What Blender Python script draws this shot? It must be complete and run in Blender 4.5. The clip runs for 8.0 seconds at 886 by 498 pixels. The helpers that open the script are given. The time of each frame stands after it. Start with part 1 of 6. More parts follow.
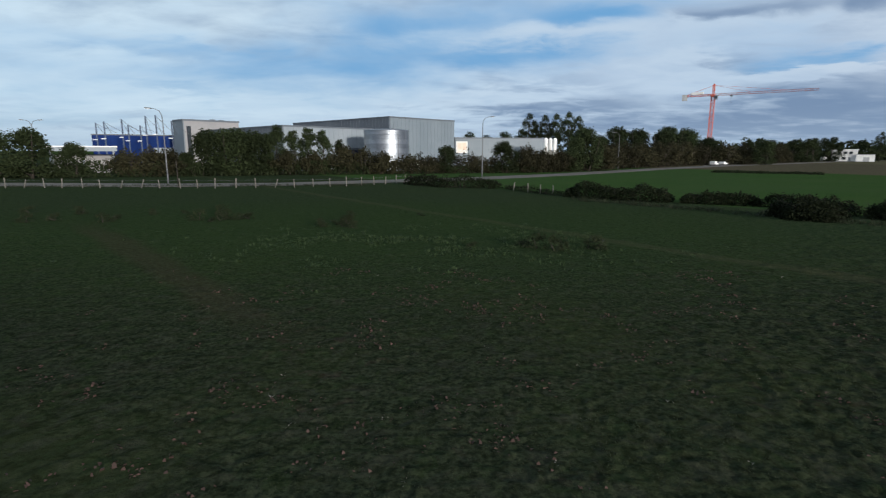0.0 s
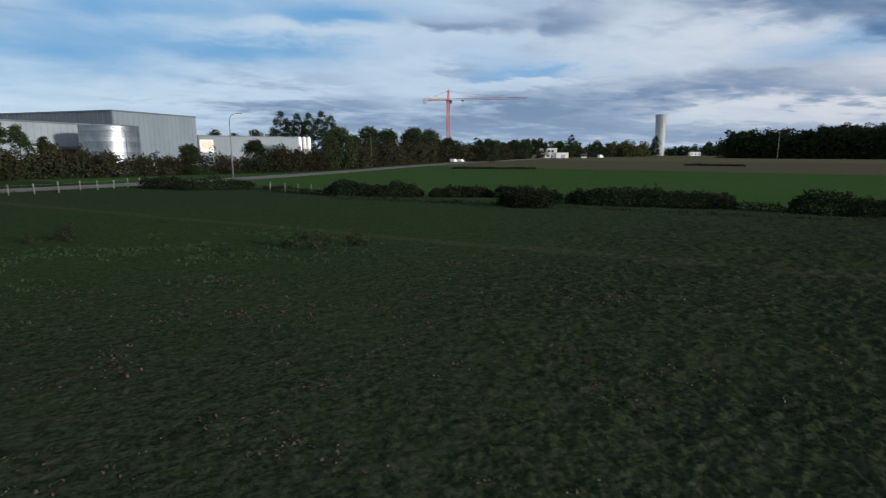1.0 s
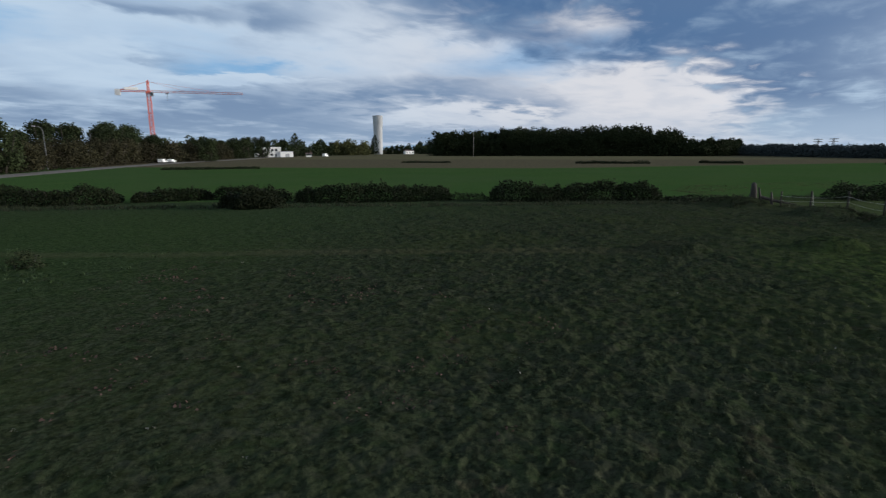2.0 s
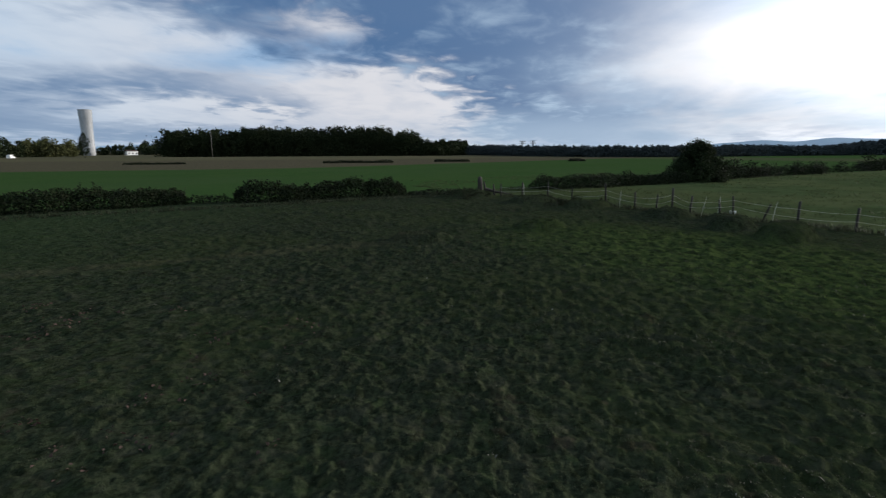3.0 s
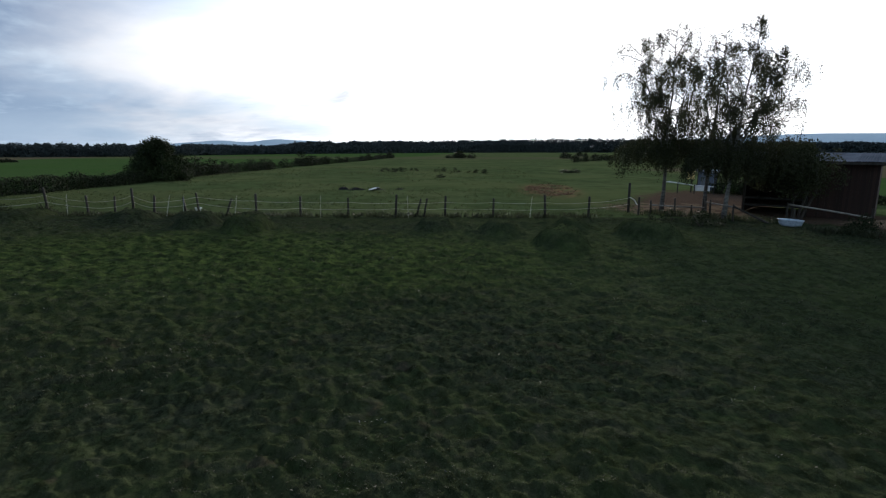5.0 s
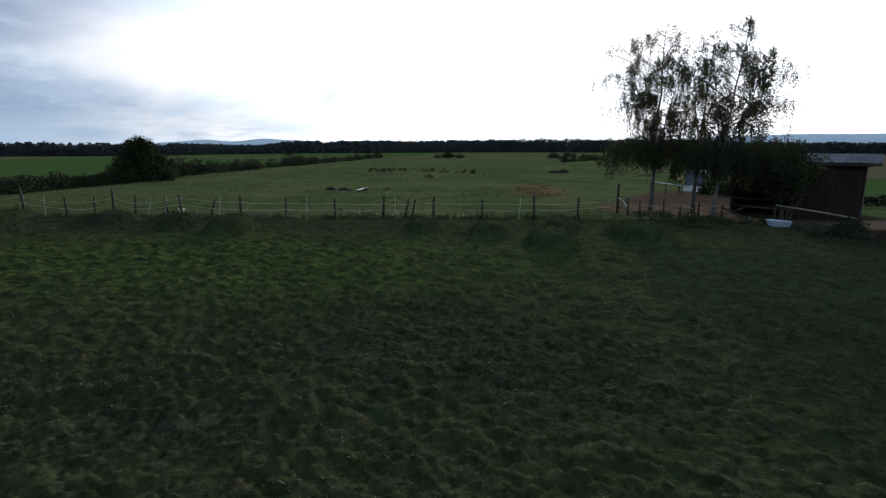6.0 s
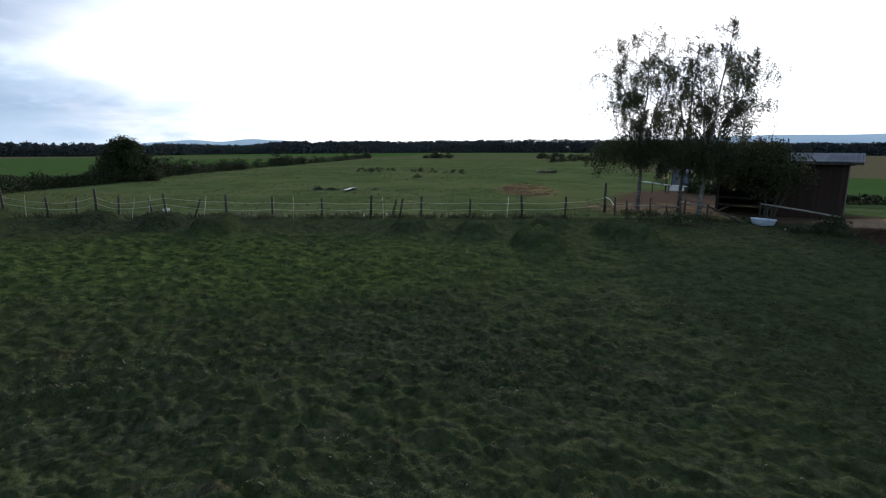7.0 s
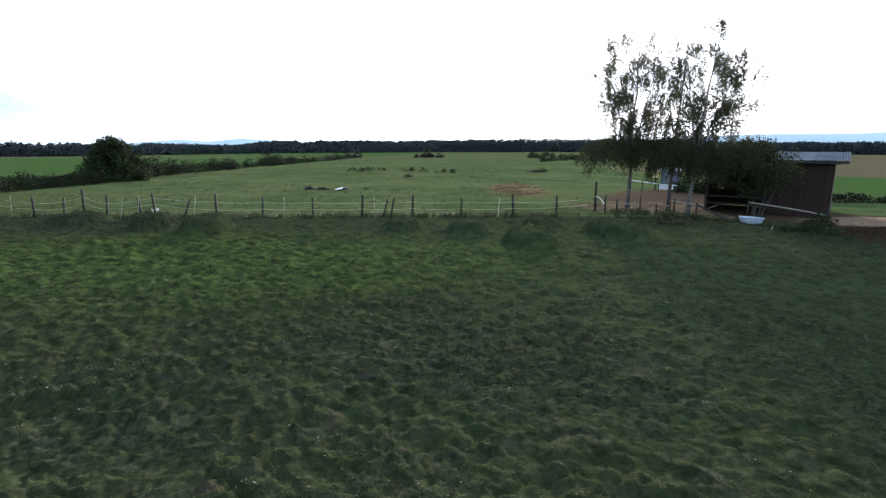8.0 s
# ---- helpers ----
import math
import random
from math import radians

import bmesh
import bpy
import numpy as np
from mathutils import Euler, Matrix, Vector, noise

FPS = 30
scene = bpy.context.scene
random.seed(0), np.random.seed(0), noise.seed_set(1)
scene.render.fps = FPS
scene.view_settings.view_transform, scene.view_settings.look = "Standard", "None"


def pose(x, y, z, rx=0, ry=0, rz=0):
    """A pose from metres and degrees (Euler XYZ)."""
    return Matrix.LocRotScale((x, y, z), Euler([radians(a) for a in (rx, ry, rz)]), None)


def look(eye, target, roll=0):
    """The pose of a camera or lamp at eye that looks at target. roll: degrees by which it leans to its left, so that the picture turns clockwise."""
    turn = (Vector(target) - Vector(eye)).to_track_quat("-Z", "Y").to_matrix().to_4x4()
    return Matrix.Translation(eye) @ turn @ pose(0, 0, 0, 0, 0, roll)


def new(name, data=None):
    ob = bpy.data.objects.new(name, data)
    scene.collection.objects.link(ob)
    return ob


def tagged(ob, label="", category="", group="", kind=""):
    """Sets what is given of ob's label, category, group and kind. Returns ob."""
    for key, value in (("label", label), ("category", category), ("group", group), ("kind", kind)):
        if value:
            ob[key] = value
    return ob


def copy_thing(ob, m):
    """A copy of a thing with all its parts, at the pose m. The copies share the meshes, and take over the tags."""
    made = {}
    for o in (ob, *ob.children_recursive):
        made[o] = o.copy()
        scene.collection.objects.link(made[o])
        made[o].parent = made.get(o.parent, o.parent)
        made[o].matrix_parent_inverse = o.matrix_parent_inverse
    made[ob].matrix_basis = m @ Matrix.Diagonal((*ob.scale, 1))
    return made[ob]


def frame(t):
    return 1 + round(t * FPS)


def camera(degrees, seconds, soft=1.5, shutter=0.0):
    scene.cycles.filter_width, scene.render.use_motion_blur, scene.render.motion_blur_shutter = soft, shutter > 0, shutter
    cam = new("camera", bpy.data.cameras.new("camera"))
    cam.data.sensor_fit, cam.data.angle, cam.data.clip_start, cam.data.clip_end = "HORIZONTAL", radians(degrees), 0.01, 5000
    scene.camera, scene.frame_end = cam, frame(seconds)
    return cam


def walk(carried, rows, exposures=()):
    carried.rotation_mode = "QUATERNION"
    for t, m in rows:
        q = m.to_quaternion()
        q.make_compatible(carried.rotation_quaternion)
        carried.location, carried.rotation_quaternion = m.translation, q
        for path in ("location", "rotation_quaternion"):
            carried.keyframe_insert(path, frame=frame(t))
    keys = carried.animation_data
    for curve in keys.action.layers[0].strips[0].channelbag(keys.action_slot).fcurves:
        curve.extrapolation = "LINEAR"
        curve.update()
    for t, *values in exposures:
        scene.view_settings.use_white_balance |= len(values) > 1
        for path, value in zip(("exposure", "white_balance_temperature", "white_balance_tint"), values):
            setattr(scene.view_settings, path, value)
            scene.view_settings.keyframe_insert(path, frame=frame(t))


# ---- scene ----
# ---- camera and path ----
cam = camera(79.8, 8.0, soft=1.2, shutter=0.1)


def carry(x, y, z, tilt, turn, lean):
    """A camera pose from its place, tilt, turn and lean in degrees."""
    return pose(x, y, z, tilt, 0, turn) @ pose(0, 0, 0, 0, 0, lean)


walk(cam, [
    (0.0, carry(-2.35, -0.25, 5.05, 79.54, 0.01, 0.1)),
    (0.5, carry(-2.40, -0.31, 5.05, 79.52, -12.15, 0.1)),
    (1.0, carry(-2.42, -0.36, 5.02, 79.46, -25.63, 0.0)),
    (1.2, carry(-2.41, -0.30, 4.97, 79.46, -31.31, 0.0)),
    (2.3, carry(-1.45, 0.82, 4.78, 79.35, -61.76, -0.1)),
    (2.5, carry(-1.42, 0.78, 4.74, 79.38, -66.30, -0.1)),
    (3.0, carry(-1.20, 0.76, 4.60, 79.36, -80.71, -0.1)),
    (3.5, carry(-0.93, 0.70, 4.47, 79.39, -95.55, 0.0)),
    (4.0, carry(-0.60, 0.52, 4.37, 79.38, -112.19, 0.1)),
    (4.5, carry(-0.33, 0.24, 4.37, 79.33, -127.29, 0.1)),
    (4.7, carry(-0.22, 0.11, 4.39, 79.33, -131.48, 0.15)),
    (5.1, carry(-0.02, -0.11, 4.42, 79.33, -133.98, 0.15)),
    (5.8, carry(0.19, -0.35, 4.45, 79.33, -134.80, 0.2)),
    (6.0, carry(0.21, -0.37, 4.45, 79.31, -135.02, 0.25)),
    (6.5, carry(0.20, -0.44, 4.45, 79.31, -135.59, 0.25)),
    (7.0, carry(0.20, -0.49, 4.38, 79.35, -136.19, 0.25)),
    (7.5, carry(0.19, -0.48, 4.35, 79.38, -136.71, 0.25)),
    (8.0, carry(0.20, -0.45, 4.37, 79.30, -137.17, 0.2)),
], exposures=[(0.0, -0.1), (2.5, -0.1), (4.5, 0.0), (6.0, 0.05), (6.5, 0.15), (7.0, 0.42), (7.5, 0.75), (8.0, 1.38)])

# ---- world and sun ----
SUN_AZ, SUN_EL = 146.0, 10.0          # degrees clockwise from +Y, degrees above the horizon
sun_dir = Vector((math.sin(radians(SUN_AZ)) * math.cos(radians(SUN_EL)),
                  math.cos(radians(SUN_AZ)) * math.cos(radians(SUN_EL)), math.sin(radians(SUN_EL))))


class Nodes:
    """Short hand for building node trees."""

    def __init__(self, tree):
        self.tree = tree
        tree.nodes.clear()

    def add(self, kind, **props):
        n = self.tree.nodes.new(kind)
        for k, v in props.items():
            if k == "operation":
                n.operation = v
            elif k == "blend_type":
                n.blend_type = v
            elif k == "data_type":
                n.data_type = v
        return n

    def put(self, socket, value):
        if isinstance(value, bpy.types.NodeSocket):
            self.tree.links.new(value, socket)
        elif value is not None:
            socket.default_value = value

    def math(self, op, a, b=None, c=None):
        n = self.add("ShaderNodeMath", operation=op)
        self.put(n.inputs[0], a)
        self.put(n.inputs[1], b)
        self.put(n.inputs[2], c)
        return n.outputs[0]

    def step(self, x, lo, hi, a=0.0, b=1.0):
        n = self.add("ShaderNodeMapRange")
        n.interpolation_type = "SMOOTHSTEP"
        for i, v in enumerate((x, lo, hi, a, b)):
            self.put(n.inputs[i], v)
        return n.outputs[0]

    def mix(self, fac, a, b, blend="MIX"):
        n = self.add("ShaderNodeMix", data_type="RGBA")
        n.blend_type = blend
        self.put(n.inputs[0], fac)
        self.put(n.inputs[6], a)
        self.put(n.inputs[7], b)
        return n.outputs[2]

    def vec(self, x, y, z=0.0):
        n = self.add("ShaderNodeCombineXYZ")
        for i, v in enumerate((x, y, z)):
            self.put(n.inputs[i], v)
        return n.outputs[0]

    def noise(self, vector, scale, detail=3.0, rough=0.55, warp=0.0):
        n = self.add("ShaderNodeTexNoise")
        self.put(n.inputs["Vector"], vector)
        n.inputs["Scale"].default_value = scale
        n.inputs["Detail"].default_value = detail
        n.inputs["Roughness"].default_value = rough
        n.inputs["Distortion"].default_value = warp
        return n.outputs[0]


def rgb(r, g, b):
    return (r, g, b, 1.0)


def make_world():
    world = bpy.data.worlds.new("sky")
    scene.world = world
    world.use_nodes = True
    N = Nodes(world.node_tree)
    sky = N.add("ShaderNodeTexSky")
    sky.sky_type = "NISHITA"
    sky.sun_disc = False
    sky.sun_elevation, sky.sun_rotation = radians(SUN_EL), radians(SUN_AZ)
    sky.air_density, sky.dust_density, sky.ozone_density = 1.2, 0.6, 1.5
    co = N.add("ShaderNodeTexCoord").outputs["Generated"]
    sep = N.add("ShaderNodeSeparateXYZ")
    N.put(sep.inputs[0], co)
    x, y, z = sep.outputs
    up = N.math("MAXIMUM", z, 0.0)
    deg = 180.0 / math.pi
    el = N.math("MULTIPLY", N.math("ARCSINE", up), deg)
    # azimuth clockwise from +Y, turned by 70 degrees so that its seam lies behind the walk
    ca, sa = math.cos(radians(70)), math.sin(radians(70))
    xr = N.math("SUBTRACT", N.math("MULTIPLY", x, ca), N.math("MULTIPLY", y, sa))
    yr = N.math("ADD", N.math("MULTIPLY", x, sa), N.math("MULTIPLY", y, ca))
    az = N.math("ADD", N.math("MULTIPLY", N.math("ARCTAN2", xr, yr), deg), 70.0)
    # a flat cloud deck seen in perspective, its streaks along +X
    k = N.math("DIVIDE", 1.0, N.math("ADD", up, 0.13))
    qx, qy = N.math("MULTIPLY", x, k), N.math("MULTIPLY", y, k)
    n1 = N.noise(N.vec(N.math("MULTIPLY", qx, 0.60), N.math("MULTIPLY", qy, 0.75), 4.4), 1.0, 6.0, 0.50, 0.35)
    n2 = N.noise(N.vec(N.math("MULTIPLY", qx, 0.60), N.math("MULTIPLY", qy, 0.80), 7.3), 1.0, 6.0, 0.50, 0.35)
    n3 = N.noise(N.vec(N.math("MULTIPLY", qx, 0.75), N.math("MULTIPLY", qy, 0.95), 3.1), 2.0, 6.0, 0.54, 0.5)
    n4 = N.noise(N.vec(N.math("MULTIPLY", qx, 0.80), qy, 9.7), 4.2, 5.0, 0.52, 0.4)
    # azimuth and elevation, frayed, for the larger shapes in the deck
    azw = N.math("ADD", az, N.math("ADD", N.math("MULTIPLY", N.math("SUBTRACT", n3, 0.5), 16.0), N.math("MULTIPLY", N.math("SUBTRACT", n4, 0.5), 9.0)))
    elw = N.math("ADD", el, N.math("ADD", N.math("MULTIPLY", N.math("SUBTRACT", n2, 0.5), 3.0), N.math("MULTIPLY", N.math("SUBTRACT", n4, 0.5), 2.8)))

    def shapes(rows):
        """Sum of soft frayed streaks: azimuth, elevation, half width, half height, strength."""
        total = 0.0
        for a0, e0, ra, re, k in rows:
            u = N.math("DIVIDE", N.math("SUBTRACT", azw, a0), ra)
            v = N.math("DIVIDE", N.math("SUBTRACT", elw, e0), re)
            r2 = N.math("ADD", N.math("MULTIPLY", u, u), N.math("MULTIPLY", v, v))
            total = N.math("ADD", total, N.math("MULTIPLY", N.math("POWER", 2.718, N.math("MULTIPLY", r2, -0.8)), k))
        return total

    gaps = shapes([(-4.5, 12.4, 6.3, 1.0, 0.08), (-28.3, 9.4, 8.2, 0.8, 0.12), (15.6, 13.0, 6.7, 0.9, 0.18), (34.1, 7.5, 4.9, 0.9, 0.24), (6.7, 9.4, 6.2, 0.9, 0.14), (-25.0, 5.9, 4.0, 0.5, 0.1)])
    bright = shapes([(22.0, 8.1, 3.4, 1.0, 0.2), (6.8, 5.7, 6.3, 0.6, 0.18), (-16.3, 5.3, 14.9, 1.6, 0.1), (10.1, 11.3, 11.7, 0.9, 0.15), (32.6, 6.6, 6.5, 0.3, 0.25), (49.1, 9.5, 7.7, 1.5, 0.18), (55.5, 3.3, 8.2, 0.7, 0.25), (74.2, 5.4, 8.4, 2.2, 0.3), (68.3, 12.5, 5.1, 2.0, 0.2)])
    dull = shapes([(9.2, 4.4, 8.4, 0.8, 0.22), (28.6, 12.2, 5.4, 0.8, 0.22), (32.8, 4.8, 4.7, 0.9, 0.18), (53.3, 5.8, 11.0, 1.4, 0.3), (67.8, 4.4, 5.9, 1.0, 0.28), (38.2, 12.3, 2.7, 1.4, 0.15), (24.0, 3.2, 16.0, 1.8, 0.13), (38.0, 3.0, 11.0, 2.2, 0.18), (60.0, 1.5, 14.0, 1.1, 0.22)])
    cover = N.math("ADD", N.math("MULTIPLY", n1, 0.75), N.math("ADD", N.math("MULTIPLY", n3, 0.16), N.math("MULTIPLY", n4, 0.09)))
    cover = N.step(N.math("ADD", N.math("SUBTRACT", cover, N.math("MULTIPLY", gaps, 0.85)), N.math("ADD", bright, dull)), 0.25, 0.59)
    shade = N.math("ADD", N.math("MULTIPLY", n2, 0.54), N.math("ADD", N.math("MULTIPLY", n3, 0.27), N.math("MULTIPLY", n4, 0.19)))
    shade = N.step(N.math("SUBTRACT", N.math("ADD", shade, N.math("MULTIPLY", dull, 0.85)), bright), 0.46, 0.76)
    lit = N.mix(N.step(az, -35.0, 22.0), rgb(0.66, 0.83, 0.96), rgb(0.54, 0.68, 0.84))
    lit = N.mix(N.step(az, 25.0, 75.0), lit, rgb(0.74, 0.75, 0.80))
    lit = N.mix(N.step(N.math("ADD", N.math("MULTIPLY", n4, 0.6), N.math("MULTIPLY", n3, 0.4)), 0.40, 0.66, 0.0, 0.38), lit, N.mix(1.0, lit, rgb(0.66, 0.74, 0.84), "MULTIPLY"))
    cloud = N.mix(shade, lit, rgb(0.20, 0.30, 0.465))
    clear = N.mix(N.step(el, 0.0, 9.0), rgb(0.36, 0.60, 0.83), rgb(0.19, 0.48, 0.86))
    low = N.mix(1.0, sky.outputs[0], rgb(0.03, 0.03, 0.035), "MULTIPLY")
    clear = N.mix(0.2, clear, low)
    col = N.mix(cover, clear, cloud)
    # the thick grey bank between the crane and the glare: it reaches lower towards the glare
    edge = N.math("ADD", el, N.math("MULTIPLY", N.math("SUBTRACT", az, 63.0), 0.42))
    edge = N.math("ADD", edge, N.math("ADD", N.math("MULTIPLY", N.math("SUBTRACT", n2, 0.5), 12.0), N.math("MULTIPLY", N.math("SUBTRACT", n4, 0.5), 12.0)))
    edge = N.math("SUBTRACT", edge, N.math("MULTIPLY", bright, 24.0))
    bank = N.math("MULTIPLY", N.step(edge, 7.5, 14.0), N.step(N.math("ADD", az, N.math("MULTIPLY", n1, 24.0)), 126.0, 104.0))
    tone = N.step(N.math("ADD", N.math("MULTIPLY", n3, 0.4), N.math("ADD", N.math("MULTIPLY", n1, 0.25), N.math("MULTIPLY", n4, 0.35))), 0.46, 0.70)
    tone = N.math("ADD", tone, shapes([(99.0, 6.0, 8.0, 3.0, 0.6), (92.0, 2.0, 12.0, 1.5, 0.3)]))
    tone = N.math("MAXIMUM", tone, N.step(el, 6.0, 1.0, 0.0, 0.75))
    col = N.mix(N.math("MULTIPLY", bank, 0.97), col, N.mix(tone, rgb(0.07, 0.16, 0.33), rgb(0.37, 0.51, 0.68)))
    shade = N.math("MAXIMUM", shade, bank)
    # thin haze towards the horizon
    col = N.mix(N.step(el, 4.5, 0.0, 0.0, 0.5), col, rgb(0.36, 0.475, 0.63))
    # glare of the veiled sun
    da = N.math("DIVIDE", N.math("SUBTRACT", az, 145.0), 33.0)
    de = N.math("DIVIDE", N.math("SUBTRACT", el, 11.0), 20.0)
    rr = N.math("ADD", N.math("MULTIPLY", da, da), N.math("MULTIPLY", de, de))
    glare = N.math("POWER", 2.718, N.math("MULTIPLY", rr, -1.0))
    thick = N.math("MULTIPLY_ADD", shade, -0.45, 1.0)
    # one small detached grey cloud before the glare
    sa2 = N.math("DIVIDE", N.math("SUBTRACT", az, 123.0), 2.0)
    se2 = N.math("DIVIDE", N.math("SUBTRACT", N.math("ADD", el, N.math("MULTIPLY", N.math("SUBTRACT", az, 123.0), -0.22)), 5.3), 0.9)
    puff = N.math("ADD", N.math("MULTIPLY", sa2, sa2), N.math("MULTIPLY", se2, se2))
    puff = N.math("POWER", 2.718, N.math("MULTIPLY", N.math("ADD", puff, N.math("MULTIPLY", N.math("SUBTRACT", n3, 0.5), 4.0)), -1.0))
    thick = N.math("MULTIPLY", thick, N.math("SUBTRACT", 1.0, N.math("MULTIPLY", N.math("MINIMUM", puff, 1.0), 0.85)))
    thick = N.math("MULTIPLY", thick, N.math("SUBTRACT", 1.0, shapes([(109.0, 3.6, 9.0, 2.4, 0.55), (119.0, 2.0, 8.0, 1.2, 0.35), (102.0, 1.4, 7.0, 1.4, 0.35)])))
    glare = N.math("MULTIPLY", N.math("MULTIPLY", glare, thick), 1.9)
    col = N.mix(1.0, col, N.mix(glare, rgb(0, 0, 0), rgb(1.0, 0.975, 0.94)), "ADD")
    bg = N.add("ShaderNodeBackground")
    N.put(bg.inputs[0], col)
    bg.inputs[1].default_value = 1.0
    out = N.add("ShaderNodeOutputWorld")
    N.put(out.inputs[0], bg.outputs[0])


make_world()
lamp = bpy.data.lights.new("sun", "SUN")
lamp.energy, lamp.angle, lamp.color = 4.4, radians(4.0), (1.0, 0.94, 0.87)
sun = new("sun", lamp)
sun.matrix_world = look(sun_dir * 100, (0, 0, 0))

# ---- materials ----


def surface(name, dark, light, rough=0.8, size=1.0, fine=12.0, bump=0.2, metal=0.0, leaf=0.0, vary=0.25, spec=0.3, island=False, stretch=(1, 1, 1)):
    """A two-scale mottled surface between two colours. size: metres of the large mottling; fine: how many times finer the grain is."""
    m = bpy.data.materials.new(name)
    m.use_nodes = True
    N = Nodes(m.node_tree)
    co = N.add("ShaderNodeTexCoord").outputs["Object"]
    mp = N.add("ShaderNodeMapping")
    mp.inputs["Scale"].default_value = stretch
    N.put(mp.inputs[0], co)
    co = mp.outputs[0]
    big = N.noise(co, 1.0 / size, 3.0)
    small = N.noise(co, fine / size, 4.0, 0.6)
    f = N.math("ADD", N.math("MULTIPLY", big, 0.55), N.math("MULTIPLY", small, 0.45))
    f = N.step(f, 0.33, 0.67)
    if island:
        rnd = N.add("ShaderNodeNewGeometry").outputs["Random Per Island"]
        f = N.math("ADD", N.math("MULTIPLY", f, 0.5), N.math("MULTIPLY", rnd, 0.5))
    col = N.mix(f, rgb(*dark), rgb(*light))
    own = N.add("ShaderNodeObjectInfo").outputs["Random"]
    hsv = N.add("ShaderNodeHueSaturation")
    N.put(hsv.inputs["Value"], N.step(own, 0.0, 1.0, 1.0 - vary * 0.5, 1.0 + vary * 0.5))
    N.put(hsv.inputs["Color"], col)
    col = hsv.outputs[0]
    p = N.add("ShaderNodeBsdfPrincipled")
    N.put(p.inputs["Base Color"], col)
    N.put(p.inputs["Roughness"], N.step(small, 0.2, 0.8, max(rough - 0.08, 0.03), min(rough + 0.08, 1.0)))
    p.inputs["Metallic"].default_value = metal
    p.inputs["Specular IOR Level"].default_value = spec
    if bump:
        b = N.add("ShaderNodeBump")
        b.inputs["Strength"].default_value = bump
        b.inputs["Distance"].default_value = 0.03
        N.put(b.inputs["Height"], small)
        N.put(p.inputs["Normal"], b.outputs[0])
    shader = p.outputs[0]
    if leaf:
        t = N.add("ShaderNodeBsdfTranslucent")
        N.put(t.inputs[0], col)
        mx = N.add("ShaderNodeMixShader")
        mx.inputs[0].default_value = leaf
        N.put(mx.inputs[1], shader)
        N.put(mx.inputs[2], t.outputs[0])
        shader = mx.outputs[0]
    out = N.add("ShaderNodeOutputMaterial")
    N.put(out.inputs[0], shader)
    return m


